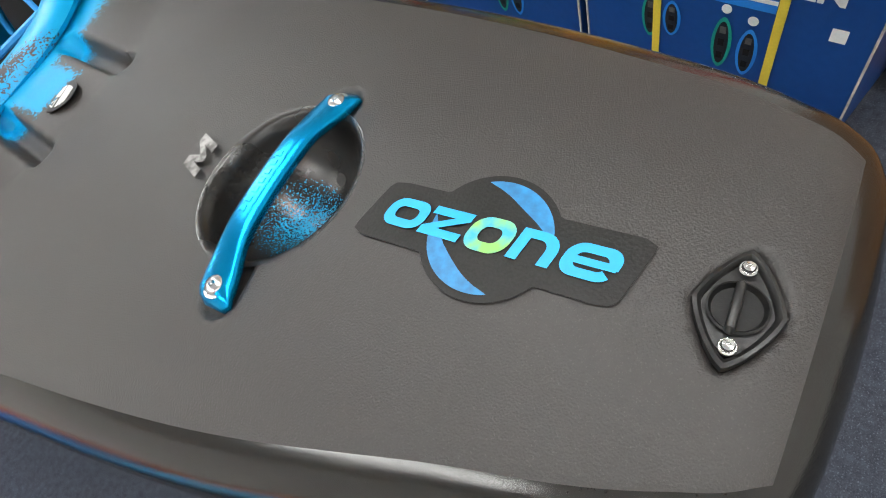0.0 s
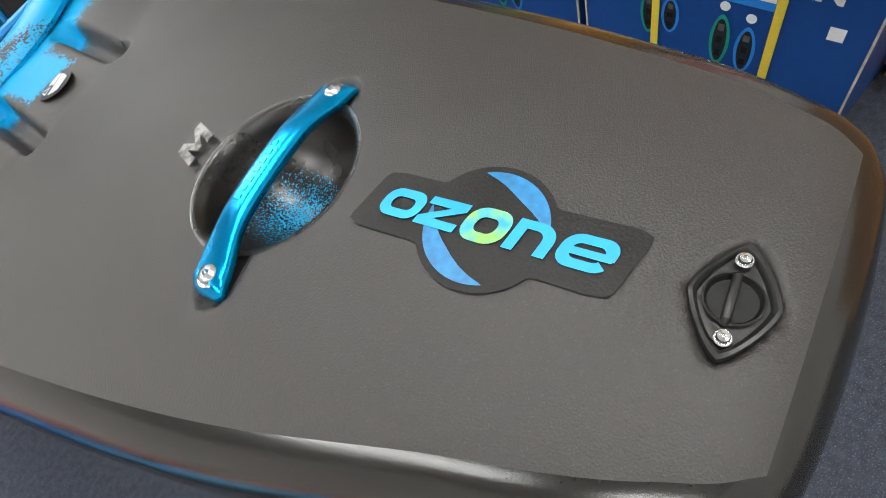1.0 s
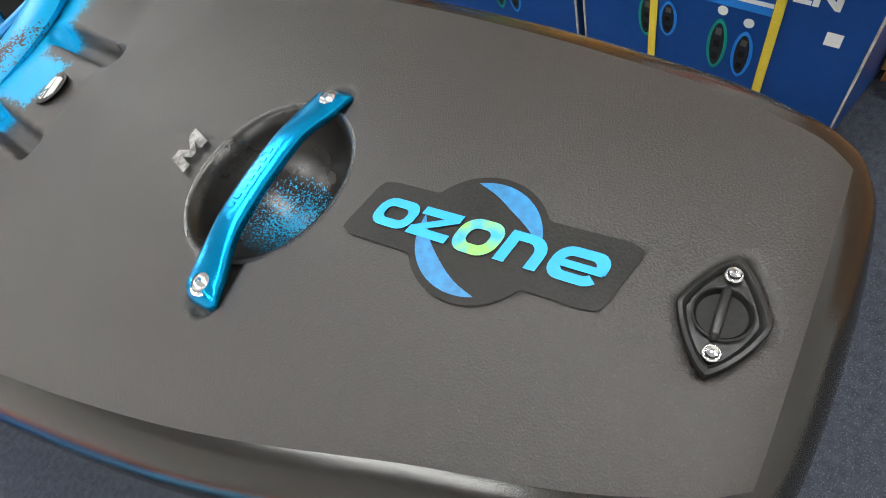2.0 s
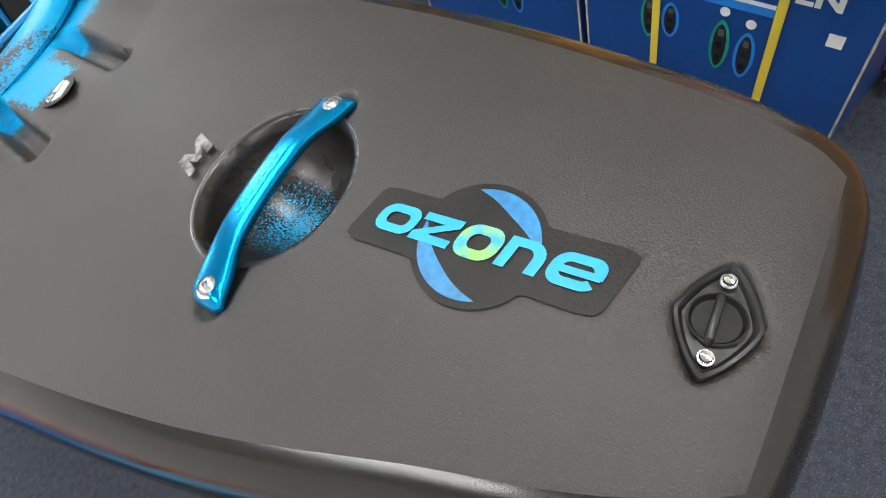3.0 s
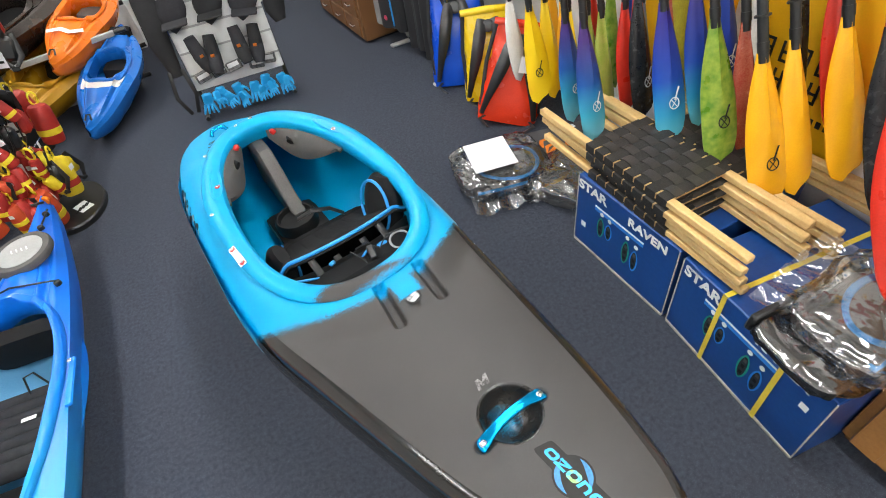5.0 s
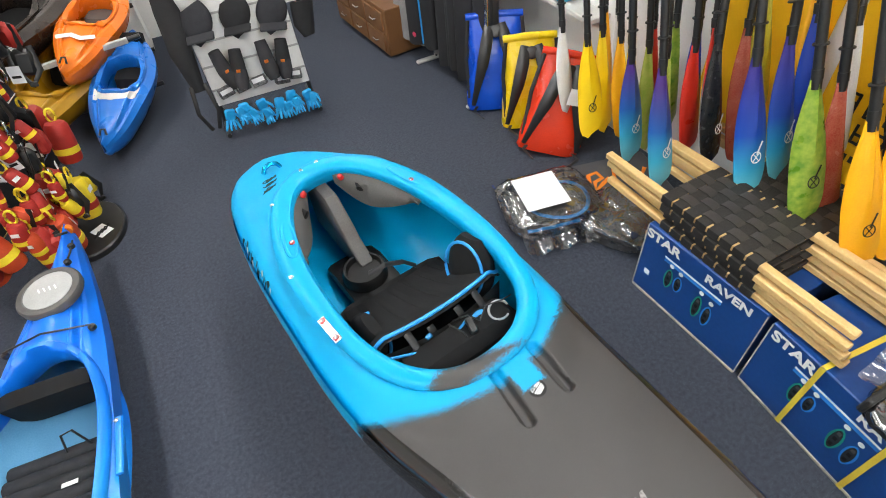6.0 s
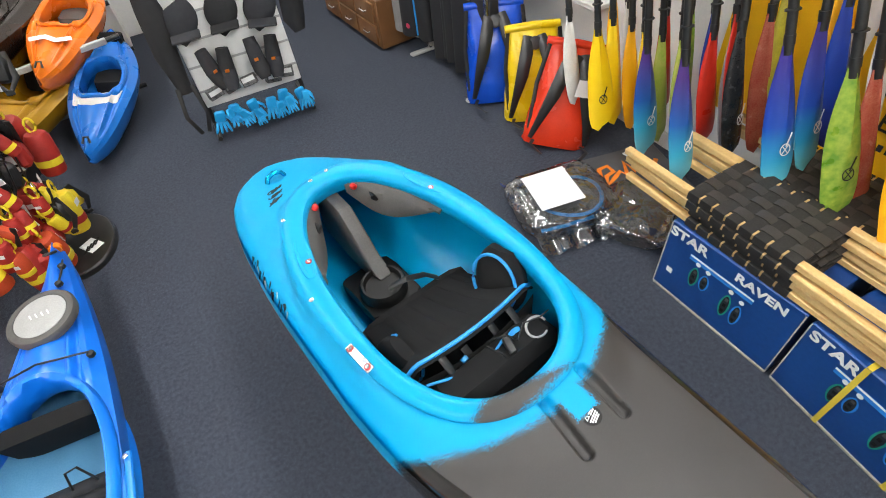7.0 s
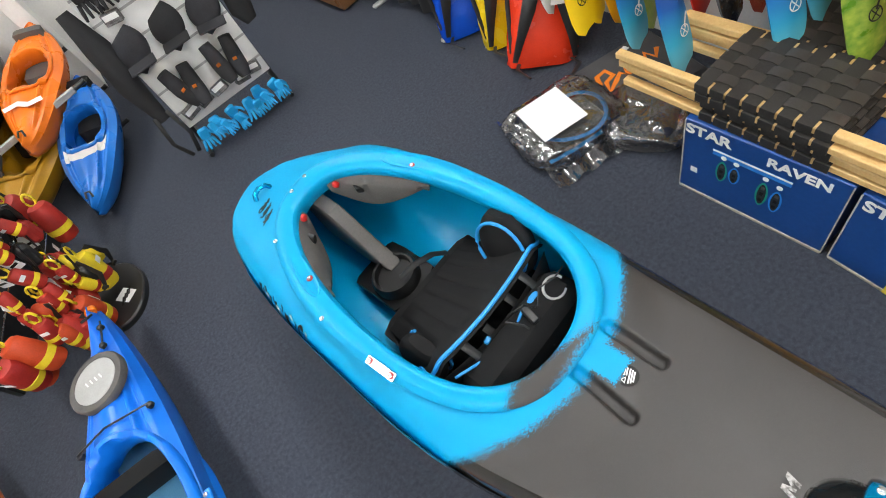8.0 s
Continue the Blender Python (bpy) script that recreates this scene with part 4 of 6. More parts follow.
# ---- cartons along the wall ----
def carton(x, y0, y1, h, turn, straps):
    """A printed carton for an inflatable boat, its face towards the aisle."""
    w, d = y1 - y0, 0.60
    t = thing("carton", "glossy dark blue printed carton with worn pale edges, on the carpet", "box", pose(x, (y0 + y1) / 2, 0, 0, 0, turn), "blue cartons")
    part("body", Geo().box((d / 2, 0, h / 2), (d, w, h), bevel=0.004), "carton", t, smooth=False)
    g = Geo()
    g.box((-0.001, 0, 0.006), (0.006, w * 0.99, 0.012), bevel=0.002)
    part("worn_edge", g, "cartonedge", t, "scuffed pale bottom edge")
    for s in (-1, 1):
        part("worn_edge", Geo().box((-0.0005, s * (w / 2 - 0.002), h / 2), (0.004, 0.004, h * 0.96)), "cartonedge", t)
    F = pose(-0.0012, 0, 0, 90, 0, -90)  # sheet frame: x along the face, y up, z out
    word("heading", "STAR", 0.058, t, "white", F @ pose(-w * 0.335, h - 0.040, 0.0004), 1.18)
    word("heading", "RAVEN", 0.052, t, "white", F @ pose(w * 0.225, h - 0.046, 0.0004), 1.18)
    part("print_band", Geo().box((-0.02, 0.262, 0), (w * 0.50, 0.026, 0.0006)), "printblue", t, m=F)
    part("print_band", Geo().box((-0.02, 0.270, 0.0006), (w * 0.50, 0.008, 0.0006)), "white", t, m=F)
    for cx, cy, ln, col in ((-w * 0.21, 0.178, 0.105, "printgreen"), (-w * 0.125, 0.184, 0.085, "printblue"), (w * 0.065, 0.158, 0.122, "printgreen"), (w * 0.155, 0.150, 0.112, "printblue")):
        part("white_dot", Geo().disc((cx, cy + ln * 0.5 + 0.018, 0), 0.010, 0.0008, 16), "white", t, m=F)
        boat = Geo().add([(cx + 0.0205 * math.copysign(abs(math.sin(a)) ** 1.2, math.sin(a)), cy + ln / 2 * math.cos(a), 0.0006) for a in (2 * math.pi * i / 24 for i in range(24))], [tuple(range(24))])
        b = part("printed_boat", boat, col, t, m=F)
        part("printed_seat", Geo().add([(cx + 0.0138 * math.sin(a), cy + ln * 0.42 * math.cos(a), 0.0012) for a in (2 * math.pi * i / 20 for i in range(20))], [tuple(range(20))]), "printdark", b)
        for dy in (-0.24, 0.02, 0.26):
            part("printed_seat", Geo().box((cx, cy + ln * dy, 0.0016), (0.012, ln * 0.13, 0.0004)), "greyfoam" if dy > 0.2 else "sticker", b)
    part("barcode", Geo().box((w * 0.40 if straps else -w * 0.40, 0.235 if straps else 0.125, 0), (0.026, 0.026, 0.0006)), "white", t, m=F)
    # big mark on the lid, plain white strokes
    lid = Geo()
    for a, b in (((0.30, -0.06), (0.42, -0.04)), ((0.42, -0.04), (0.36, 0.0)), ((0.36, 0.0), (0.42, 0.04)), ((0.42, 0.04), (0.30, 0.06))):
        lid.tube([(a[0], a[1] + 0.1, h + 0.0012), (b[0], b[1] + 0.1, h + 0.0012)], 0.011, 4, flat=0.05)
    part("lid_mark", lid, "white", t)
    for y in straps:
        band = Geo()
        band.box((-0.0035, y, h / 2), (0.0012, 0.017, h + 0.006))
        band.box((d / 2, y, h + 0.0025), (d, 0.017, 0.0012))
        part("packing_strap", band, "strap", t, "yellow plastic packing strap")
    return t


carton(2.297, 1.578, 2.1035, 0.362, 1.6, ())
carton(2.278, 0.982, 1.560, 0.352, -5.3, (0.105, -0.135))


# ---- canoe seats stacked on the cartons ----
# paler copy of the black webbing: the lengthwise strips' sheen is in its colour
WEB2 = mat("webbing_sheen", (0.034, 0.031, 0.028), (0.044, 0.040, 0.036), rough=0.42, fine=600, bump=0.3)


def canoe_seat(m):
    t = thing("canoe_seat", "ash canoe seat with black woven webbing, stacked on blue cartons", "canoe seat", m, "stacked canoe seats")
    for sx in (-1, 1):
        part("rail", Geo().box((sx * 0.125, 0, 0), (0.032, 1.03, 0.026), bevel=0.004), "ash", t, "pale ash rail")
    for sy in (-1, 1):
        part("crossbar", Geo().box((0, sy * 0.185, 0), (0.216, 0.026, 0.018), bevel=0.003), "ash", t)
    across = Geo().box((0, 0, 0.0150), (0.292, 0.044, 0.003), bevel=0.001).box((0, 0, -0.0150), (0.292, 0.044, 0.003), bevel=0.001)
    for sx in (-1, 1):
        across.box((sx * 0.1445, 0, 0), (0.003, 0.044, 0.030))
    am = across.mesh("webbing_strip", False)
    for i in range(8):
        part("webbing_strip", am, "webbing", t, m=pose(0, -0.182 + 0.052 * i, 0))
    for ph in (0, 1):
        along = Geo()
        rings = []
        for i in range(33):
            y = -0.208 + 0.013 * i
            z = 0.0155 + 0.0032 * max(-1.0, min(1.0, 3.5 * math.cos(math.pi * (y + 0.182) / 0.052 + math.pi * ph)))
            rings.append([(-0.0195, y, z), (0.0195, y, z), (0.0195, y, z + 0.0018), (-0.0195, y, z + 0.0018)])
        lm = along.loft(rings).mesh("webbing_strip", True)
        for j in range(5):
            if j % 2 == ph:
                part("webbing_strip", lm, WEB2, t, m=pose(-0.090 + 0.045 * j, 0, 0))
    return t


rs = random.Random(3)
first = None
for sx, n, yc in ((2.455, 4, 1.86), (2.765, 3, 1.83)):
    for i in range(n):
        m = pose(sx + rs.uniform(-0.012, 0.012), yc + rs.uniform(-0.03, 0.03), 0.380 + 0.037 * i, 0, 0, rs.uniform(-3.5, 3.5) + 1)
        first = canoe_seat(m) if first is None else (copy_thing(first, m), first)[1]


# ---- things in clear film ----
def film_bag(parent, size, seed, c=(0, 0, 0), wr=0.012):
    """A loose wrinkled film bag round a flat thing, with a crimped open end."""
    g = Geo()
    x, y, z = (s / 2 for s in size)
    nu, nv = 40, 24
    off = Vector((seed * 3.1, seed * 1.7, 0))

    def pt(u, v):
        a, b = 2 * math.pi * u, math.pi * (v - 0.5)
        ca, sa, cb, sb = math.cos(a), math.sin(a), math.cos(b), math.sin(b)
        k = lambda q, e: math.copysign(abs(q) ** e, q)
        p = Vector((x * k(cb, 0.4) * k(ca, 0.45), y * k(cb, 0.4) * k(sa, 0.45), z * k(sb, 0.6)))
        w = noise.noise_vector(p * 17 + off) * wr + noise.noise_vector(p * 45 + off) * wr * 0.5
        p = p + Vector(c) + w
        p.z = max(p.z, c[2] - z + 0.002)
        return tuple(p)

    return part("film", g.grid(pt, nu, nv), "film", parent, "clear wrinkled film", angle=180)


def spray_deck(m, label, card, seed, slab="greyfoam", size=(0.30, 0.30, 0.10)):
    t = thing("wrapped_spray_deck", label, "packed spray deck", m)
    w, l, h = size
    for i in range(3):
        k = 1 - 0.06 * i
        part("fold", Geo().box((0.004 * i, -0.005 * i, h * (0.18 + 0.3 * i)), (w * 0.86 * k, l * 0.86 * k, h * 0.27), (0, 0, 3 * i - 3), 0.014), slab, t)
    ell = [(w * 0.40 * math.cos(a) + 0.03, l * 0.40 * math.sin(a) - 0.03, h * (0.98 + 0.1 * math.sin(a * 2))) for a in (2 * math.pi * i / 36 for i in range(36))]
    part("blue_edging", Geo().tube(ell, 0.010, 8, loop=True, flat=0.6), "piping", t, "bright blue edging")
    part("blue_strap", Geo().tube([(-w * 0.42, -l * 0.40, h * 0.35), (-w * 0.1, -l * 0.455, h * 0.42), (w * 0.25, -l * 0.44, h * 0.38), (w * 0.43, -l * 0.33, h * 0.5)], 0.011, 8, flat=0.5), "piping", t)
    if card:
        part("card", Geo().box((-0.05, 0.0, h * 1.46 + 0.012), (0.215, 0.235, 0.002), (1, -1, 0)), "paper", t, "blank white card")
    film_bag(t, (w * 1.24, l * 1.24, h * 1.35), seed, (0, 0, h * 0.69), 0.020)
    for s in (-1, 1):
        part("film_flap", Geo().grid(lambda u, v: (w * 0.55 * (2 * u - 1) + 0.012 * math.sin(19 * v), s * (l * 0.52 + 0.10 * v), max(0.004, h * 0.5 * (1 - v) + 0.014 * math.sin(23 * u + seed) * (0.3 + v) + 0.012)), 26, 6), "film", t, angle=180)
    return t


spray_deck(pose(2.245, 2.665, 0.0, 0, 0, -12), "grey spray deck with blue edging and white card, in clear film", True, 1, size=(0.38, 0.32, 0.10))
spray_deck(pose(2.44, 1.105, 0.440, 6, -6, 6), "grey spray deck with blue edging in clear film", False, 4, size=(0.29, 0.23, 0.06))
mat_ = thing("wrapped_foam_mat", "black foam slab in clear film lying across the carton", "foam mat", pose(2.42, 1.115, 0.402, 3, 5, 0))
part("slab", Geo().box((0, 0, 0), (0.46, 0.24, 0.045), bevel=0.010), "foam", mat_)
part("strip", Geo().box((0, 0.125, 0.02), (0.47, 0.02, 0.06), bevel=0.006), "black", mat_)
film_bag(mat_, (0.50, 0.29, 0.070), 7, (0, 0, 0.003), 0.012)
bag2 = thing("wrapped_bag", "dark grey folded bag in clear film on the carpet", "packed bag", pose(2.48, 2.39, 0, 0, 0, 30))
part("folded_bag", Geo().box((0, 0, 0.035), (0.26, 0.22, 0.06), (0, 0, 0), 0.02), "greyfoam", bag2)
film_bag(bag2, (0.36, 0.34, 0.11), 11, (0, 0, 0.055), 0.022)
flat_bag = thing("flat_bag", "dark grey flat holdall with an orange mark, on the carpet", "bag", pose(2.655, 2.61, 0, 0, 0, -14))
part("body", Geo().box((0, 0, 0.03), (0.46, 0.42, 0.06), bevel=0.022), mat("bag_grey", (0.045, 0.045, 0.05), (0.07, 0.07, 0.075), rough=0.6, scale=14), flat_bag)
sq = [(-0.16, 0.05), (-0.14, 0.11), (-0.09, 0.12), (-0.08, 0.07), (-0.13, 0.05), (-0.15, -0.01), (-0.09, 0.03), (-0.05, 0.06), (-0.03, 0.02), (0.0, 0.12), (0.02, 0.03), (0.05, 0.08), (0.07, 0.03), (0.10, 0.09), (0.12, 0.03), (0.16, 0.08)]
part("orange_mark", Geo().tube([(x, y - 0.02, 0.0605) for x, y in sq], 0.012, 6, flat=0.12), mat("orange_print", (0.85, 0.22, 0.01), rough=0.5), flat_bag, "orange brush-stroke mark")
part("paper_tag", Geo().box((0.05, 0.15, 0.064), (0.045, 0.03, 0.001), (0, 0, 20)), "paper", flat_bag)


# ---- paddles hanging along the wall ----
TEAL = [(0.0, (0.22, 0.58, 0.62)), (0.28, (0.04, 0.36, 0.52)), (0.58, (0.01, 0.09, 0.34)), (1.0, (0.06, 0.02, 0.16))]
PAINT = dict(
    yellow=mat("blade_yellow", (0.92, 0.62, 0.01), (0.88, 0.56, 0.008), rough=0.35, scale=10),
    orange=mat("blade_orange", (0.92, 0.45, 0.01), (0.88, 0.40, 0.008), rough=0.35, scale=10),
    red=mat("blade_red", (0.60, 0.03, 0.015), (0.5, 0.025, 0.012), rough=0.3, scale=10),
    darkred=mat("blade_dark_red", (0.33, 0.05, 0.03), (0.42, 0.12, 0.07), rough=0.25, scale=14),
    black=mat("blade_carbon", (0.012, 0.012, 0.013), (0.022, 0.022, 0.023), rough=0.25, scale=40, fine=300),
    white=mat("blade_white", (0.72, 0.70, 0.66), (0.6, 0.58, 0.54), rough=0.4, scale=10),
    grey=mat("blade_grey", (0.25, 0.26, 0.27), (0.18, 0.19, 0.2), rough=0.35),
    olive=mat("blade_olive", (0.42, 0.36, 0.02), (0.3, 0.26, 0.02), rough=0.35),
    lime=mat("blade_lime", (0.30, 0.40, 0.05), (0.44, 0.44, 0.10), rough=0.35),
    green=mat("blade_green", (0.10, 0.24, 0.02), (0.34, 0.42, 0.06), rough=0.3, scale=14, fine=40, mix=0.5),
    teal=ramp_mat("blade_teal", TEAL, 2, 0.0, 0.42),
    blue=ramp_mat("blade_blue", [(0.0, (0.14, 0.50, 0.55)), (0.24, (0.02, 0.28, 0.48)), (0.52, (0.01, 0.06, 0.36)), (1.0, (0.03, 0.02, 0.20))], 2, 0.0, 0.45),
    deep=ramp_mat("blade_deep_blue", [(0.0, (0.01, 0.02, 0.16)), (0.5, (0.01, 0.05, 0.35)), (1.0, (0.01, 0.04, 0.3))], 2, 0.0, 0.45),
)
blade_w = curve([0.0, 0.03, 0.10, 0.25, 0.45, 0.65, 0.82, 0.93, 1.0], [0.011, 0.036, 0.050, 0.057, 0.056, 0.046, 0.031, 0.020, 0.0155])


def paddle(x, y, z, colour, turn, length=0.46, wide=1.0, crank=0.0, lean=13.0, mark=False, rings=True):
    """A paddle hung upright, its lower blade's tip at (x, y, z)."""
    kinds = dict(teal="blue to teal", blue="deep blue", deep="dark blue", lime="lime green", green="mottled green", darkred="clear red", black="black carbon", olive="olive")
    t = thing("paddle", "hanging paddle with a %s blade and a black shaft" % kinds.get(colour, colour), "paddle", pose(x, y, z, -lean, 0, 0) @ pose(0, 0, 0, 0, 0, turn), "paddles on the wall")
    g = Geo()
    n, nw = 26, 10
    front, rear = [], []
    for i in range(n + 1):
        u = i / n
        w = blade_w(u) * wide
        for j in range(nw + 1):
            v = -1 + 2 * j / nw
            lop = 0.012 * math.sin(math.pi * u) * wide
            px = v * w + lop * (1 - u)
            py = 0.030 * (v * v) * math.sin(math.pi * min(1, u * 0.95)) * wide + 0.05 * (u - 0.4) ** 2
            th = 0.0035 + 0.010 * max(0.0, 1 - abs(v) * 5) * smooth_step(u, 0.15, 1.0)
            front.append((px, py - th, u * length + 0.012 * v * (1 - u) ** 3))
            rear.append((px, py + th * 0.5, u * length + 0.012 * v * (1 - u) ** 3))
    o, s = len(front), nw + 1
    fs = []
    for i in range(n):
        for j in range(nw):
            a = i * s + j
            fs += [(a, a + 1, a + s + 1, a + s), (o + a, o + a + s, o + a + s + 1, o + a + 1)]
        for j in (0, nw):
            a = i * s + j
            fs.append((a, a + s, o + a + s, o + a))
    for j in range(nw):
        for i in (0, n):
            a = i * s + j
            fs.append((a, a + 1, o + a + 1, o + a))
    b = part("blade", g.add(front + rear, fs), PAINT[colour], t, angle=50)
    if mark:
        ink = "white" if colour not in ("yellow", "white", "lime", "green", "orange") else "printdark"
        my = -0.0080 + 0.05 * (0.15 / length - 0.4) ** 2
        ring = [(0.012 + 0.017 * math.cos(a), my, 0.15 + 0.021 * math.sin(a)) for a in (2 * math.pi * j / 20 for j in range(20))]
        part("printed_ring", Geo().tube(ring, 0.0020, 6, loop=True, flat=0.5, up=(0, 1, 0)), ink, b)
        for slant in (-35, 35):
            part("printed_bar", Geo().box((0.012, my, 0.15), (0.0030, 0.001, 0.034), (0, slant, 0)), ink, b)
        part("printed_bar", Geo().box((0.022, my, 0.185), (0.0050, 0.001, 0.050), (0, 18, 0)), ink, b)
    top = (2.05 - z) / math.cos(radians(lean))
    py = 0.05 * 0.36
    crank *= 1.5
    pts = [(0, py, length - 0.03), (crank * 0.3, py, length + 0.12), (crank, py, length + 0.30), (crank * 0.6, py, length + 0.5), (0, py, length + 0.72), (0, py, top)]
    part("shaft", Geo().tube(pts if crank else [pts[0], pts[-1]], 0.0148, 12), "black", t, "black shaft")
    if rings:
        part("drip_ring", Geo().disc((0, py, length + 0.10), 0.0225, 0.006, 16), "black", t)
    if crank or rings:
        part("ferrule", Geo().tube([(0, py, length + 0.0), (0, py, length + 0.03)], 0.0165, 12), "black", t)
    return t


PADDLES = [
    (2.62, 3.03, 0.27, "white", 82, 0.40, 1.0, 0.0, False), (2.58, 2.80, 0.25, "yellow", 38, 0.44, 1.0, 0.0, True), (2.69, 2.81, 0.24, "yellow", 76, 0.46, 1.0, 0.0, False),
    (2.76, 2.76, 0.21, "orange", 72, 0.46, 1.0, 0.0, False), (2.59, 2.52, 0.28, "teal", 58, 0.44, 1.0, 0.0, True), (2.79, 2.61, 0.21, "lime", 76, 0.46, 1.0, 0.0, False),
    (2.77, 2.49, 0.24, "lime", 80, 0.46, 1.0, 0.0, False), (2.48, 2.24, 0.36, "teal", 62, 0.46, 1.0, 0.0, True), (2.80, 2.39, 0.32, "red", 68, 0.44, 1.0, 0.0, False),
    (2.82, 2.31, 0.34, "grey", 80, 0.46, 1.0, 0.02, False), (2.71, 2.21, 0.40, "black", 68, 0.46, 1.0, 0.03, True), (2.84, 2.19, 0.38, "darkred", 56, 0.50, 1.0, 0.03, False),
    (2.60, 1.96, 0.46, "blue", 46, 0.47, 1.0, 0.0, True), (2.73, 1.95, 0.50, "blue", 62, 0.47, 1.0, 0.03, True), (2.86, 1.97, 0.53, "deep", 56, 0.47, 1.0, 0.03, True),
    (2.89, 2.21, 0.56, "olive", 62, 0.44, 1.0, 0.03, False), (2.63, 1.76, 0.47, "green", 40, 0.46, 1.0, 0.0, True), (2.78, 1.75, 0.42, "darkred", 64, 0.46, 1.0, 0.0, False),
    (2.62, 1.54, 0.43, "orange", 40, 0.47, 1.05, 0.0, True), (2.72, 1.52, 0.46, "orange", 56, 0.46, 1.0, 0.0, False), (2.81, 1.45, 0.52, "orange", 44, 0.46, 1.05, 0.0, False),
    (2.90, 1.58, 0.60, "red", 58, 0.46, 1.0, 0.03, False), (2.91, 1.39, 0.55, "red", 50, 0.46, 1.0, 0.0, False), (2.76, 1.28, 0.52, "black", 40, 0.50, 1.15, 0.0, True), (2.46, 1.06, 0.56, "red", 44, 0.48, 1.15, 0.0, False),
    (2.92, 2.04, 0.58, "orange", 70, 0.46, 1.0, 0.0, False), (2.86, 2.68, 0.30, "red", 78, 0.44, 1.0, 0.0, False), (2.90, 1.86, 0.56, "white", 74, 0.46, 1.0, 0.02, False), (2.89, 2.47, 0.34, "deep", 74, 0.44, 1.0, 0.02, False),
    (2.81, 2.95, 0.30, "orange", 80, 0.44, 0.9, 0.0, False), (2.83, 2.87, 0.28, "white", 84, 0.44, 0.9, 0.0, False), (2.68, 2.62, 0.30, "yellow", 84, 0.42, 0.9, 0.0, False), (2.87, 2.57, 0.34, "green", 84, 0.44, 0.9, 0.03, False), (2.76, 2.28, 0.42, "red", 88, 0.46, 0.9, 0.03, False), (2.91, 1.71, 0.58, "black", 84, 0.46, 0.9, 0.03, False),
]
for px, py, pz, col, turn, ln, wd, cr, mk in PADDLES:
    paddle(px, py, pz, col, turn - 66, ln * 1.06, wd, cr, 13.0 + 10.0 * max(0.0, 2.4 - py), mk)
rail = thing("paddle_rail", "black steel rail on brackets that carries the paddles", "wall rail", pose(2.98, 2.0, 2.05))
part("bar", Geo().tube([(-0.10, -1.1, 0), (-0.10, 1.75, 0)], 0.014, 10), "black", rail)
part("bar", Geo().tube([(-0.36, -1.1, 0), (-0.36, 1.75, 0)], 0.014, 10), "black", rail)
for y in (-1.0, 0.3, 1.6):
    part("bracket", Geo().box((-0.20, y, 0), (0.42, 0.03, 0.025), bevel=0.004), "black", rail)


# ---- banners, sill ----
def banner(y0, y1, z0, z1, marks):
    t = thing("banner", "plain yellow printed banner on the white wall", "banner", pose(2.99, (y0 + y1) / 2, 0))
    g = Geo()
    w = (y1 - y0) / 2
    g.grid(lambda u, v: (0.004 * math.sin(u * 9 + v * 3) - 0.006, -w + 2 * w * u, z0 + (z1 - z0) * v), 20, 16)
    part("sheet", g, mat("banner_yellow", (0.90, 0.50, 0.005), (0.86, 0.46, 0.005), rough=0.55, scale=6), t)
    for y, z, bw, bh in marks:
        part("printed_bar", Geo().box((-0.013, y, z), (0.001, bw, bh)), "printdark", t)


banner(2.13, 2.58, 0.36, 1.5, ())
marks = []
for r, z in enumerate((0.72, 0.62)):
    for i in range(5):
        y = 0.16 - 0.07 * i
        marks += [(y + 0.018, z, 0.010, 0.075), (y - 0.012, z, 0.010, 0.075), (y, z + 0.032 - 0.064 * (i % 2), 0.03, 0.010), (y, z, 0.03, 0.010)]
marks += [(0.16 - 0.03 * i, 0.525, 0.018, 0.026) for i in range(11)]
banner(1.52, 2.06, 0.38, 1.5, marks)
solo("window_sill", Geo().box((2.93, 3.70, 0.60), (0.14, 0.95, 0.03), bevel=0.006), "skirting", "white painted sill along the wall", "sill", "structure")
pack = thing("folded_top", "light blue folded garment on the white sill", "garment", pose(2.92, 3.62, 0.615))
for i in range(3):
    part("fold", Geo().box((0, 0.01 * i, 0.02 + 0.03 * i), (0.12, 0.30, 0.03), (0, 0, 2 * i), 0.012), mat("sky_cloth", (0.05, 0.42, 0.62), (0.03, 0.33, 0.55), rough=0.7, scale=20), pack)


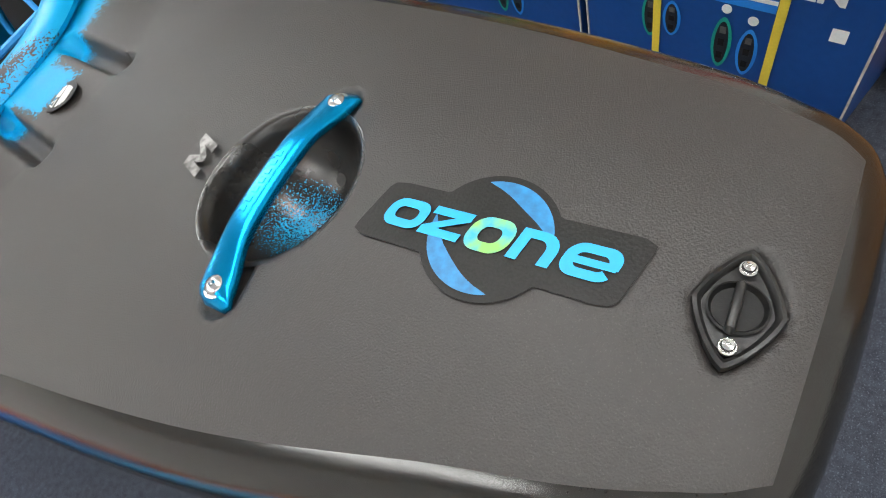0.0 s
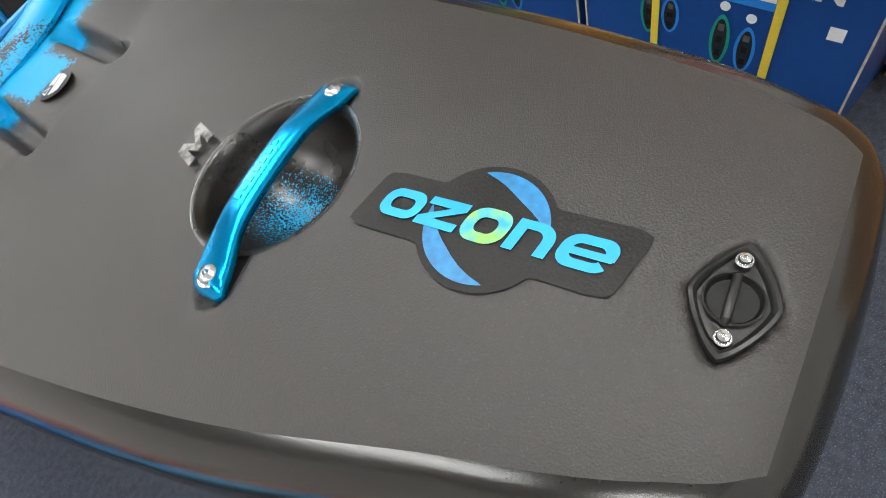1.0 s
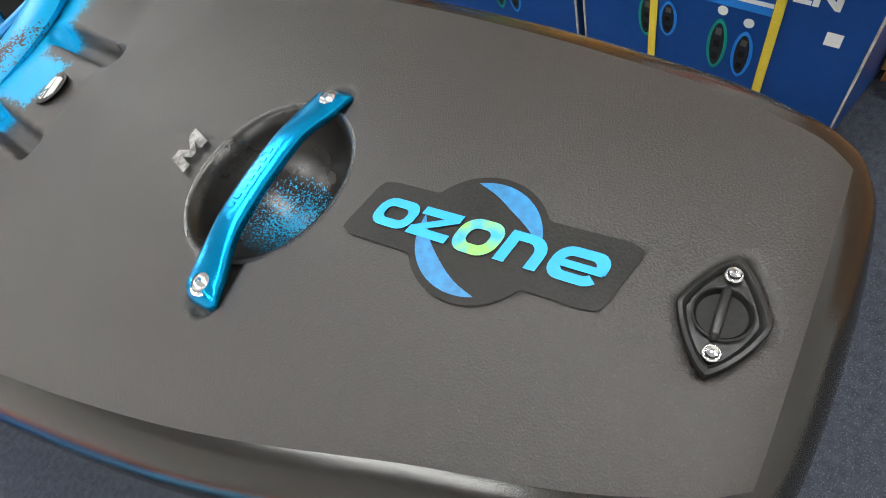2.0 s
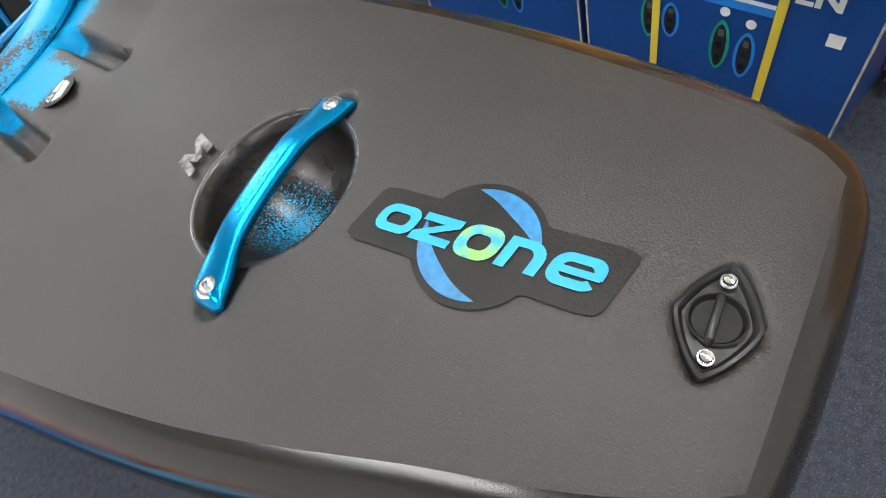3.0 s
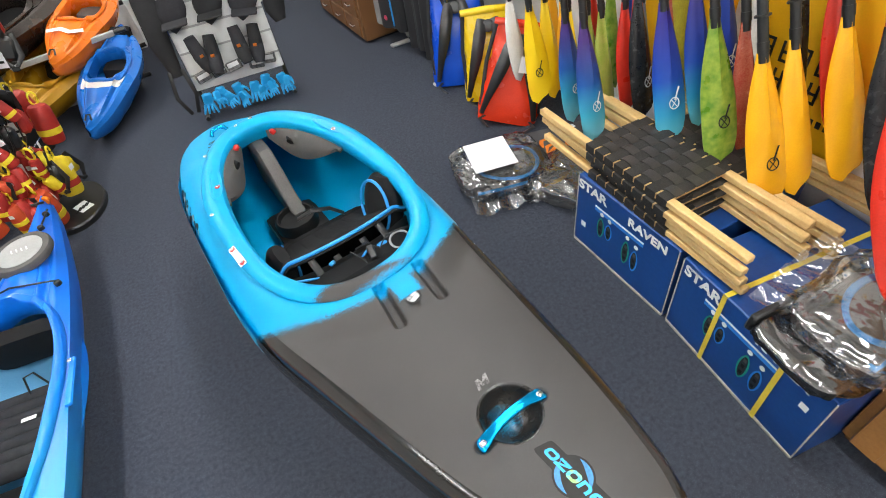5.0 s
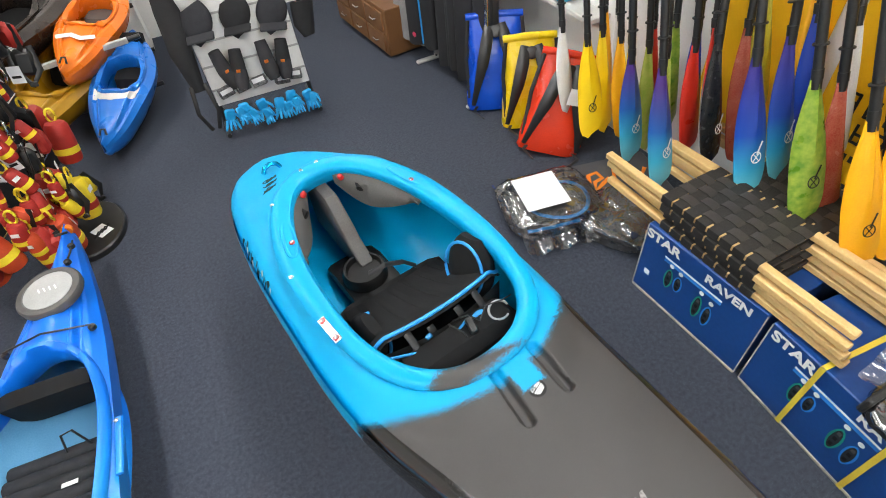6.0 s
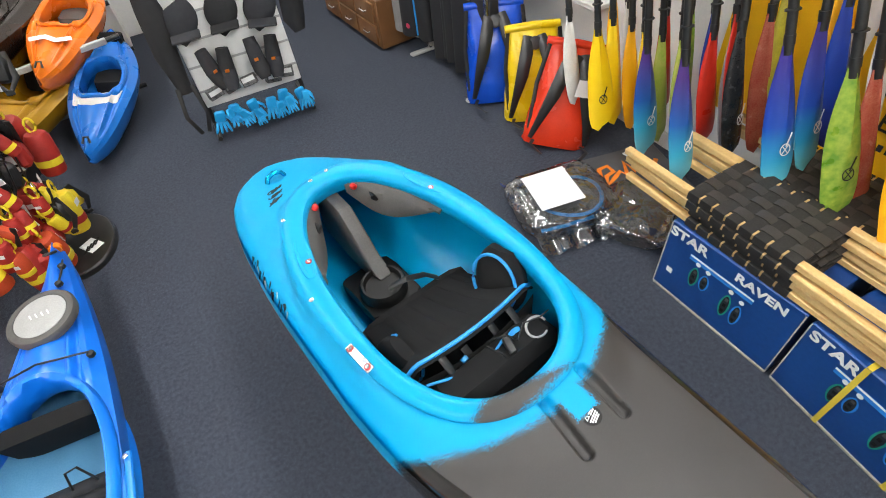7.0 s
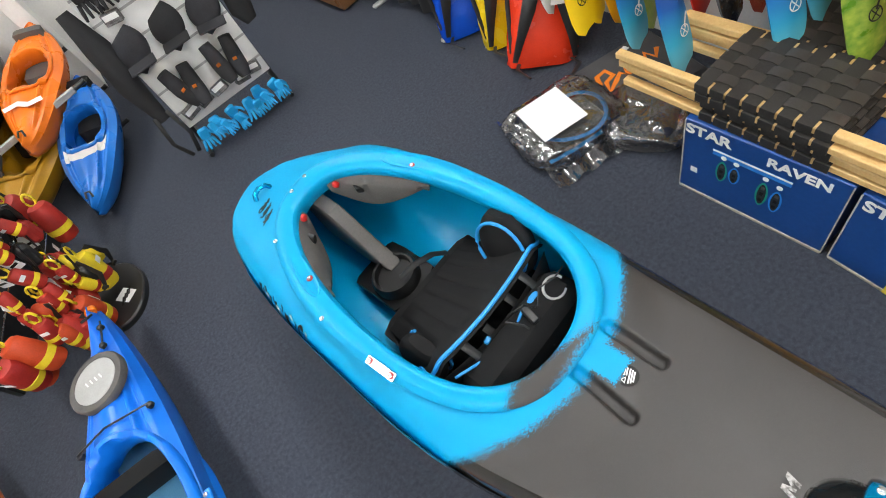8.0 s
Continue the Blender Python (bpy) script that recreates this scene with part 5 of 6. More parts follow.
# ---- dry bags against the wall ----
def dry_bag(m, cloth, label, w=0.28, d=0.20, h=0.55):
    t = thing("dry_bag", label, "rucksack", m, "dry bags")
    g = Geo()
    rings = []
    for i in range(16):
        u = i / 15
        kx = 1 - 0.10 * u + 0.05 * math.sin(u * 7)
        ky = (1 - 0.75 * smooth_step(u, 0.55, 1.0)) * (0.8 + 0.2 * smooth_step(u, 0, 0.1))
        ring = []
        for j in range(28):
            a = 2 * math.pi * j / 28
            c, s = math.cos(a), math.sin(a)
            wob = 1 + 0.07 * noise.noise(Vector((c * 2, s * 2, u * 5 + w * 20))) + 0.05 * noise.noise(Vector((c * 6, s * 6, u * 13 + w * 20)))
            ring.append((w / 2 * kx * wob * math.copysign(abs(c) ** 0.6, c), d / 2 * ky * wob * math.copysign(abs(s) ** 0.7, s), h * u))
        rings.append(ring)
    part("body", g.loft(rings), cloth, t)
    part("roll_top", Geo().tube([(-w * 0.47, -0.005, h), (0, -0.015, h + 0.008), (w * 0.47, -0.005, h)], 0.022, 10), cloth, t)
    for sx in (-1, 1):
        pts = [(sx * 0.035, -d * 0.32, h * 0.93), (sx * 0.055, -d * 0.60, h * 0.78), (sx * 0.085, -d * 0.68, h * 0.55), (sx * 0.125, -d * 0.62, h * 0.28), (sx * 0.150, -d * 0.5, h * 0.08)]
        part("shoulder_strap", Geo().tube(pts, [0.026, 0.036, 0.034, 0.020, 0.013], 8, flat=0.35, up=(0, 1, 0)), "black", t, "padded black shoulder strap")
        part("loose_strap", Geo().tube([(sx * 0.13, -d * 0.5, h * 0.06), (sx * 0.15, -d * 0.9, 0.03), (sx * 0.10, -d * 1.3, 0.008)], 0.010, 6, flat=0.3), "black", t)
    part("haul_patch", Geo().disc((0, 0, 0), 0.035, 0.006, 16), "black", t, m=pose(0, -d * 0.42, h * 0.86, 75, 0, 0))
    for sx in (-1, 1):
        part("side_webbing", Geo().tube([(sx * w * 0.44, -d * 0.25, h * 0.98), (sx * w * 0.50, -d * 0.22, h * 0.6), (sx * w * 0.47, -d * 0.30, h * 0.15)], 0.011, 8, flat=0.4, up=(0, 1, 0)), "black", t)
    return t


VINYL = dict(b=mat("vinyl_blue", (0.005, 0.075, 0.55), (0.004, 0.06, 0.46), rough=0.25, scale=9, bump=0.1), y=mat("vinyl_yellow", (0.82, 0.58, 0.01), (0.74, 0.5, 0.01), rough=0.28, scale=9), r=mat("vinyl_red", (0.72, 0.045, 0.012), (0.62, 0.035, 0.01), rough=0.25, scale=9))
dry_bag(pose(2.56, 3.67, 0, -14, 0, -26), VINYL["b"], "glossy blue roll-top dry bag with black straps", 0.36, 0.20, 0.54)
dry_bag(pose(2.62, 3.38, 0, -14, 0, -24), VINYL["y"], "yellow roll-top dry bag with black straps", 0.32, 0.18, 0.50)
rb = dry_bag(pose(2.545, 3.10, 0, -20, 12, -36), VINYL["r"], "glossy red roll-top dry bag leaning back, with black straps", 0.34, 0.20, 0.52)
part("swing_tag", Geo().box((0.05, -0.17, 0.34), (0.075, 0.003, 0.085), (10, 0, 8)), "paper", rb, "white swing tag")


# ---- oak cabinet ----
cab = thing("cabinet", "honey-coloured oak cabinet with framed panel doors", "cabinet", pose(2.395, 0.965, 0))
part("body", Geo().box((0.26, -0.65, 0.46), (0.50, 1.30, 0.80), bevel=0.004), "oak", cab)
part("plinth", Geo().box((0.28, -0.65, 0.03), (0.46, 1.28, 0.06)), "darkoak", cab)
part("top", Geo().box((0.25, -0.65, 0.875), (0.56, 1.34, 0.03), bevel=0.008), "oak", cab)
for k in range(3):
    yc = -0.23 - 0.42 * k
    door = part("door", Geo().box((0.0, yc, 0.46), (0.02, 0.40, 0.74), bevel=0.003), "oak", cab)
    for dz in (-0.32, 0.32):
        part("frame_rail", Geo().box((-0.015, yc, 0.46 + dz), (0.012, 0.398, 0.085), bevel=0.003), "oak", door)
    for dy in (-0.16, 0.16):
        part("frame_stile", Geo().box((-0.0155, yc + dy, 0.46), (0.013, 0.075, 0.735), bevel=0.003), "oak", door)
    part("panel", Geo().box((-0.012, yc, 0.46), (0.010, 0.20, 0.50), bevel=0.008), "oak", door)
    part("knob", Geo().disc((0, 0, 0), 0.014, 0.022, 14, 0.004), "darkoak", door, m=pose(-0.022, yc - 0.165, 0.6, 0, -90, 0))


# ---- other kayaks ----
def other_kayak(name, label, m, L, W, Hh, deck_m, hull_m, pit_at, pit_l, pit_w, hatch=True, seat_m="foam", inner=None, second=None):
    """A kayak with hull, deck, rim, seat; x across, y from bow (0) aft, z up."""
    t = thing(name, label, "kayak", m)
    hw = curve([0, 0.02, 0.08, 0.2, 0.4, 0.55, 0.75, 0.92, 0.985, 1.0], [0.015, 0.05, 0.14, 0.29, 0.45, 0.5, 0.44, 0.22, 0.08, 0.015])
    zt = curve([0, 0.1, 0.35, 0.6, 1.0], [0.95, 0.93, 1.0, 0.92, 0.88])
    zk = curve([0, 0.03, 0.12, 0.3, 0.7, 0.9, 1.0], [0.75, 0.5, 0.2, 0.03, 0.0, 0.15, 0.6])

    def dz(u, v):
        peak = (1 - smooth_step(abs(v), 0.0, 1.0)) * (0.16 if u < pit_at - pit_l / 2 / L else 0.08)
        z = Hh * (zt(u) - 0.12 + peak) - Hh * 0.10 * max(0, abs(v) - 0.8) / 0.2
        z += 0.010 * math.sin(min(1.0, max(0.0, (abs(v) - 0.45) / 0.25)) * math.pi * 2) * smooth_step(u, 0.1, 0.2)
        return z

    def inside(u, v):
        return (abs((u - pit_at) * L) / (pit_l / 2 + 0.014)) ** 2.4 + (abs(v * W * hw(u)) / (pit_w / 2 + 0.014)) ** 2.4 < 1.0

    g = Geo().grid(lambda u, v: ((2 * v - 1) * W * hw(u), u * L, dz(u, 2 * v - 1)), 200, 80, keep=lambda u, v: not inside(u, 2 * v - 1))
    part("deck", g, deck_m, t, angle=60)
    rings = []
    for i in range(61):
        u = i / 60
        zz = dz(u, 1.0)
        ring = []
        for k in range(21):
            a = math.pi * k / 20
            c, s = math.cos(a), math.sin(a)
            ring.append((W * hw(u) * math.copysign(abs(c) ** 0.7, c) * (1 - 0.08 * s), u * L - 0.02 * s * (1 if u < 0.05 else 0), zz + (Hh * zk(u) - zz) * s**0.85))
        rings.append(ring)
    part("hull", Geo().loft(rings, closed=False), hull_m, t, angle=70)
    rim_r = []
    prof = [(0.03, -0.12), (0.0, -0.05), (0.0, 0.012), (0.006, 0.02), (0.022, 0.022), (0.03, 0.014), (0.03, 0.004), (0.02, -0.002), (0.018, -0.03)]
    for i in range(72):
        a = 2 * math.pi * i / 72
        c, s = math.cos(a), math.sin(a)
        k = 2 / 2.4
        ring = []
        for o, h in prof:
            y = pit_at * L + (pit_l / 2 + o) * math.copysign(abs(c) ** k, c)
            x = (pit_w / 2 + o) * math.copysign(abs(s) ** k, s)
            u = y / L
            ring.append((x, y, dz(u, max(-1, min(1, x / (W * hw(u))))) + h))
        rim_r.append(ring)
    part("cockpit_rim", Geo().loft(rim_r, closed=False, loop=True), deck_m, t)
    zf = Hh * 0.12
    if inner:
        lin = [[(x * 0.93, y, max(z + 0.012, zf)) for x, y, z in r] for i, r in enumerate(rings) if pit_at - 0.28 < i / 60 < pit_at + 0.28]
        part("inside_shell", Geo().loft(lin, closed=False), inner, t)
    y0 = pit_at * L + pit_l * 0.12
    part("seat", pad([(y0 - 0.02, zf), (y0 + 0.34, zf), (y0 + 0.34, zf + 0.14), (y0 + 0.2, zf + 0.07), (y0 + 0.02, zf + 0.09)], -pit_w * 0.38, pit_w * 0.38), seat_m, t, "padded seat")
    part("seat_back", pad([(y0 + 0.30, zf + 0.06), (y0 + 0.35, zf + 0.06), (y0 + 0.39, Hh * 0.95), (y0 + 0.33, Hh * 0.97)], -pit_w * 0.36, pit_w * 0.36), seat_m, t)
    part("grab_loop", Geo().tube([(-0.02, 0.07, dz(0.03, 0)), (-0.01, 0.10, dz(0.03, 0) + 0.02), (0.012, 0.10, dz(0.03, 0) + 0.02), (0.02, 0.07, dz(0.03, 0))], 0.006, 8), "black", t)
    if second:
        yb = (pit_at - pit_l / L * 0.75)
        g = Geo().grid(lambda u, v: ((2 * v - 1) * 0.75 * W * hw(yb + 0.10 * u + 0.04 * abs(2 * v - 1)), (yb + 0.10 * u + 0.04 * abs(2 * v - 1)) * L, dz(yb + 0.10 * u + 0.04 * abs(2 * v - 1), (2 * v - 1) * 0.75) + 0.004), 6, 20)
        part("swirl", g, second, t, "pale moulded swirl")
    return t, dz


P_BLUE = mat("touring_blue", (0.004, 0.13, 0.68), (0.003, 0.105, 0.58), rough=0.3, scale=5, bump=0.04, fine=300)
P_SKY = ramp_mat("touring_fade", [(0.0, (0.003, 0.15, 0.74)), (0.45, (0.004, 0.18, 0.78)), (0.75, (0.02, 0.34, 0.78)), (1.0, (0.06, 0.45, 0.80))], 1, 0.2, 2.0, rough=0.3)
P_IN = mat("pale_blue_inside", (0.16, 0.42, 0.66), (0.12, 0.36, 0.6), rough=0.45, scale=6)
P_OR = mat("boat_orange", (0.86, 0.20, 0.01), (0.8, 0.16, 0.008), rough=0.28, scale=6, bump=0.05)
P_YE = mat("boat_ochre", (0.45, 0.24, 0.01), (0.36, 0.18, 0.01), rough=0.3, scale=6)
P_BK = mat("boat_black", (0.014, 0.012, 0.011), (0.03, 0.02, 0.015), rough=0.25, scale=5)
P_BW = mat("boat_cobalt", (0.01, 0.17, 0.62), (0.008, 0.14, 0.52), rough=0.28, scale=6)

TOUR = pose(0.155, 3.49, 0.0, 0, 0, 174.4)
tour, tz = other_kayak("touring_kayak", "long glossy blue touring kayak with a grey hatch, on the carpet", TOUR, 3.2, 0.57, 0.33, P_SKY, P_SKY, 0.400, 1.08, 0.42, inner=P_IN)
HY = 0.44
hatch = Geo()
hatch.loft([[(k * 0.118 * math.cos(a), HY + k * 0.128 * math.sin(a), tz(HY / 3.2, 0) + z) for a in (2 * math.pi * j / 40 for j in range(40))] for k, z in ((1.0, -0.01), (1.02, 0.012), (0.97, 0.022), (0.80, 0.024), (0.77, 0.021))])
hp = part("hatch_rim", hatch, mat("hatch_rubber", (0.10, 0.095, 0.09), rough=0.6), tour, "dark grey rubber hatch rim")
part("hatch_lid", Geo().loft([[(k * 0.118 * math.cos(a), HY + k * 0.128 * math.sin(a), tz(HY / 3.2, 0) + z) for a in (2 * math.pi * j / 40 for j in range(40))] for k, z in ((0.76, 0.015), (0.76, 0.023), (0.5, 0.027), (0.1, 0.028))]), "lightgrey", hp, "pale grey hatch lid")
for k in range(4):
    part("lid_mark", Geo().tube([(-0.035 + 0.02 * k, HY + 0.012, tz(HY / 3.2, 0) + 0.0285), (-0.025 + 0.02 * k, HY - 0.012, tz(HY / 3.2, 0) + 0.0285)], 0.003, 6, flat=0.3), "white", hp)
for x, y in ((-0.15, 0.66), (0.15, 0.66), (-0.04, 0.27), (-0.045, 0.17)):
    v = x / (0.57 * 0.2)
    part("deck_fitting", Geo().disc((x, y, tz(y / 3.2, max(-1, min(1, v * 0.6))) - 0.004), 0.014, 0.016, 14, 0.004), "black", tour)
part("deck_cord", Geo().tube([(-0.15, 0.66, tz(0.2, 0.6) + 0.014), (0, 0.665, tz(0.2, 0) + 0.012), (0.15, 0.66, tz(0.2, 0.6) + 0.014)], 0.004, 8), "black", tour, "black deck cord")
part("deck_cord", Geo().tube([(-0.04, 0.27, tz(0.08, 0.3) + 0.012), (-0.05, 0.22, tz(0.07, 0.3) + 0.016), (-0.045, 0.13, tz(0.04, 0.4) + 0.012)], 0.004, 8), "black", tour)
part("tip_cap", Geo().loft([[(k * math.cos(a), y, 0.30 + k * 0.8 * math.sin(a)) for a in (2 * math.pi * j / 14 for j in range(14))] for k, y in ((0.004, -0.012), (0.02, -0.005), (0.028, 0.012), (0.026, 0.028))]), P_OR, tour, "orange bow cap")
part("side_rail", Geo().tube([(-0.262, 1.10, tz(0.36, 0.95) + 0.012), (-0.272, 1.30, tz(0.41, 0.95) + 0.012)], 0.012, 8, flat=0.6), P_SKY, tour)
torx_bolt("bolt", tour, (-0.262, 1.12, tz(0.36, 0.9) + 0.02), 0.008)
for k in range(7):
    part("seat_roll", Geo().tube([(-0.17, 1.06 + 0.055 * k, 0.11 + 0.010 * k), (0.17, 1.06 + 0.055 * k, 0.11 + 0.010 * k)], 0.032, 10), "neoprene", tour)
part("seat_tag", Geo().box((-0.06, 1.20, 0.170), (0.05, 0.015, 0.001)), "white", tour)
part("seat_cord", Geo().tube([(-0.10, 1.06, 0.14), (-0.07, 1.03, 0.21), (-0.03, 1.03, 0.20), (-0.02, 1.06, 0.14)], 0.004, 6), "black", tour)
# black pad added for the shade under the foredeck, ahead of the cockpit
part("bulkhead", pad([(0.78, 0.10), (0.84, 0.08), (0.88, 0.16), (0.90, 0.27), (0.84, 0.285)], -0.145, 0.145), "foam", tour, "black pad standing for the shade under the foredeck")
other_kayak("touring_kayak", "orange touring kayak on the carpet beside the blue one", pose(-0.62, 3.45, 0.0, 0, 0, 180), 3.2, 0.58, 0.32, P_OR, P_OR, 0.43, 0.9, 0.40)

# boats lying on the arms of the rack
rk, rz_ = other_kayak("river_kayak", "orange river kayak lying on rack arms, grey seat, deck up", pose(0.17, 4.90, 0.24, 9.0, 12, -18), 1.25, 0.40, 0.25, P_OR, P_OR, 0.56, 0.42, 0.25, seat_m="greyfoam")
part("swirl", Geo().tube([(-0.10, 0.32, rz_(0.22, 0.3) + 0.02), (-0.02, 0.35, rz_(0.235, 0) + 0.012), (0.04, 0.32, rz_(0.22, 0.1) + 0.012), (0.12, 0.35, rz_(0.235, 0.4) + 0.02)], 0.022, 8, flat=0.15), "white", rk, "white swirl mark")
other_kayak("river_kayak", "blue and white river kayak lying on low rack arms", pose(0.26, 4.42, -0.02, 12.0, 8, -17), 1.15, 0.385, 0.23, P_BW, P_BW, 0.56, 0.38, 0.23, second=PAINT["white"])
other_kayak("river_kayak", "black river kayak on the rack behind the orange one", pose(-0.42, 4.72, 0.36, 4, 12, -20), 1.75, 0.60, 0.30, P_BK, P_BK, 0.46, 0.72, 0.36)
other_kayak("river_kayak", "ochre yellow river kayak on the low rack arms", pose(-0.22, 4.62, 0.05, 7, 14, -22), 1.6, 0.58, 0.28, P_YE, P_YE, 0.46, 0.70, 0.34)
rack = thing("boat_rack", "steel wall rack with padded arms that hold kayaks", "boat rack", pose(-0.68, 5.25, 0))
for y in (-0.1, 0.55):
    part("post", Geo().box((0, y, 1.1), (0.05, 0.05, 2.2), bevel=0.004), "red", rack, "dark red steel post")
    for z in (0.12, 0.46):
        part("arm", Geo().box((0.64, y, z - 0.05), (1.28, 0.035, 0.035), (0, -3, 0), 0.004), "lightgrey", rack, "pale steel arm")
        part("arm_tip", Geo().tube([(1.28, y, z - 0.015), (1.36, y, z - 0.01)], 0.016, 10), "black", rack)
solo("partition_post", Geo().box((0.60, 6.20, 1.25), (0.12, 0.30, 2.5), bevel=0.004), "wall", "white painted post at the end of the partition", "post", "structure")
raft = thing("inflatable_raft", "dark blue inflatable boat leaning on the far wall", "raft", pose(0.98, 6.13, 0.0, -76, 0, 8))
loop_ = [(0.30 * math.sin(a) * (1 - 0.35 * max(0, -math.cos(a))), 0.75 - 0.72 * math.cos(a) * -1 - 0.0, 0.0) for a in (2 * math.pi * i / 40 for i in range(40))]
R_BL = mat("raft_blue", (0.008, 0.03, 0.17), (0.01, 0.04, 0.2), rough=0.4, scale=8)
part("tube", Geo().tube([(x, y, 0.10) for x, y, z in loop_], 0.085, 12, loop=True), R_BL, raft)
part("raft_floor", Geo().add([(x * 0.8, 0.75 + (y - 0.75) * 0.85, 0.06) for x, y, z in loop_], [tuple(range(40))]), "greyfoam", raft)
part("raft_seat", Geo().box((0, 0.62, 0.10), (0.34, 0.22, 0.08), bevel=0.03), "neoprene", raft)


# ---- rescue kit stand ----
kit = thing("display_stand", "black wire display stand for rescue kit", "display stand", pose(-0.18, 4.03, 0))
part("base", Geo().loft([[(0.30 + k * 0.17 * math.cos(a), -0.20 + k * 0.24 * math.sin(a), z) for a in (2 * math.pi * j / 36 for j in range(36))] for k, z in ((1.0, 0.0), (1.0, 0.028), (0.96, 0.036), (0.2, 0.036))]), "black", kit, "black oval base plate")
part("base_print", Geo().box((0.355, -0.26, 0.037), (0.10, 0.075, 0.001), (0, 0, -55)), "white", kit)
for k in range(4):
    part("print_bar", Geo().box((0.33 + 0.017 * k, -0.285 + 0.014 * k, 0.0378), (0.010, 0.055, 0.001), (0, 0, -20)), "sticker", kit)
part("post", Geo().box((0.16, -0.12, 0.62), (0.03, 0.03, 1.2)), "black", kit)
part("back_panel", Geo().box((-0.10, 0.20, 0.65), (0.03, 1.1, 1.3), (0, 0, -24)), "black", kit)
for i in range(7):
    part("wire", Geo().tube([(0.10 - 0.20, -0.42, 0.15 + 0.17 * i), (0.36 - 0.2, 0.62, 0.15 + 0.17 * i)], 0.005, 6), "steel", kit)
K_RED = mat("throw_bag_red", (0.40, 0.02, 0.012), (0.30, 0.015, 0.01), rough=0.6, scale=30)
K_ORA = mat("throw_bag_orange", (0.55, 0.06, 0.012), (0.45, 0.05, 0.01), rough=0.6, scale=30)
K_YEL = mat("rescue_yellow", (0.78, 0.62, 0.02), (0.7, 0.5, 0.02), rough=0.55, scale=30)


def throw_bag(m, cloth, s=1.0):
    t = thing("throw_bag", "red throw bag with a yellow band, hung on the stand" if cloth is K_RED else "orange throw bag with a yellow band, hung up" if cloth is K_ORA else "yellow throw bag with a red band, hung up", "throw bag", m, "throw bags")
    r, h = 0.050 * s, 0.20 * s
    rings = [[(k * r * math.cos(a) * (1 + 0.05 * math.sin(3 * a)), k * r * math.sin(a), -z * h) for a in (2 * math.pi * j / 18 for j in range(18))] for k, z in ((0.35, 0.0), (0.8, 0.04), (0.98, 0.12), (1.05, 0.5), (1.0, 0.92), (0.85, 1.0), (0.2, 1.01))]
    part("body", Geo().loft(rings), cloth, t)
    part("band", Geo().loft([[(k * r * math.cos(a), k * r * math.sin(a), -z * h) for a in (2 * math.pi * j / 18 for j in range(18))] for k, z in ((1.0, 0.60), (1.08, 0.61), (1.08, 0.76), (1.0, 0.77))]), K_YEL if cloth is not K_YEL else K_RED, t, "reflective band")
    part("label_print", Geo().box((0, -r * 1.06, -h * 0.32), (r * 0.9, 0.002, h * 0.13)), "white", t)
    part("neck_loop", Geo().tube([(0.02 * math.sin(a), 0, 0.03 - 0.035 * math.cos(a)) for a in (2 * math.pi * j / 14 for j in range(14))], 0.006, 6, loop=True), K_YEL, t)
    return t


def small_kit(m, kind, cloth):
    """A buckle pack, knife sheath, tow line or karabiner card."""
    if kind == "karabiner":
        t = thing("karabiner", "steel karabiner hung on the display stand", "karabiner", m, "hung rescue kit")
        part("body", Geo().tube([(0.028 * math.cos(a), 0, 0.048 * math.sin(a)) for a in (2 * math.pi * j / 20 for j in range(20))], 0.006, 8, loop=True), "steel", t)
        part("gate", Geo().tube([(0.02, 0.008, -0.02), (0.026, 0.008, 0.022)], 0.007, 8), "black", t)
    elif kind == "tag":
        t = thing("price_tag", "white card price tag hung on the stand", "tag", m, "hung rescue kit")
        part("card", Geo().box((0, 0, -0.04), (0.06, 0.002, 0.08)), "paper", t)
        part("print_bar", Geo().box((0, -0.0016, -0.05), (0.04, 0.001, 0.012)), "sticker", t)
    else:
        t = thing("tow_belt", "black and %s rescue belt hung on the stand" % ("yellow" if cloth is K_YEL else "red"), "rescue belt", m, "hung rescue kit")
        part("pouch", Geo().box((0, 0, -0.07), (0.085, 0.06, 0.12), (0, 8, 0), 0.018), cloth, t)
        part("webbing", Geo().tube([(-0.045, 0, 0.0), (-0.05, -0.02, -0.10), (0.0, -0.04, -0.17), (0.05, -0.02, -0.11), (0.045, 0, 0.0)], 0.014, 8, flat=0.25, up=(0, 1, 0)), "black", t)
        part("buckle", Geo().box((0, -0.045, -0.165), (0.035, 0.012, 0.024), bevel=0.004), "black", t)
    return t


rk_ = random.Random(11)
for row in range(8):
    for col in range(11):
        u = col / 10 * (0.45 if row < 4 else 0.72)
        bx, by = -0.25 + 0.42 * u + rk_.uniform(-0.02, 0.02), 3.66 + 0.92 * u
        out = 0.30 - 0.16 * (row / 7) + rk_.uniform(-0.04, 0.04)
        z = 0.28 + 0.135 * row + rk_.uniform(-0.04, 0.04)
        m = pose(bx + out * 0.8, by - out * 0.45, z, rk_.uniform(-14, 14), rk_.uniform(-18, 18), rk_.uniform(-60, 60) - 30)
        k = rk_.random()
        if k < 0.16:
            throw_bag(m, K_RED, rk_.uniform(0.5, 0.72))
        elif k < 0.20:
            throw_bag(m, K_ORA, rk_.uniform(0.6, 0.8))
        elif k < 0.23:
            throw_bag(m, K_YEL, 0.62)
        elif k < 0.38:
            small_kit(m, "karabiner", None)
        elif k < 0.56:
            small_kit(m, "tag", None)
        else:
            small_kit(m, "belt", rk_.choice((K_RED, M["black"], M["black"], M["foam"], K_YEL, M["neoprene"], K_ORA)))
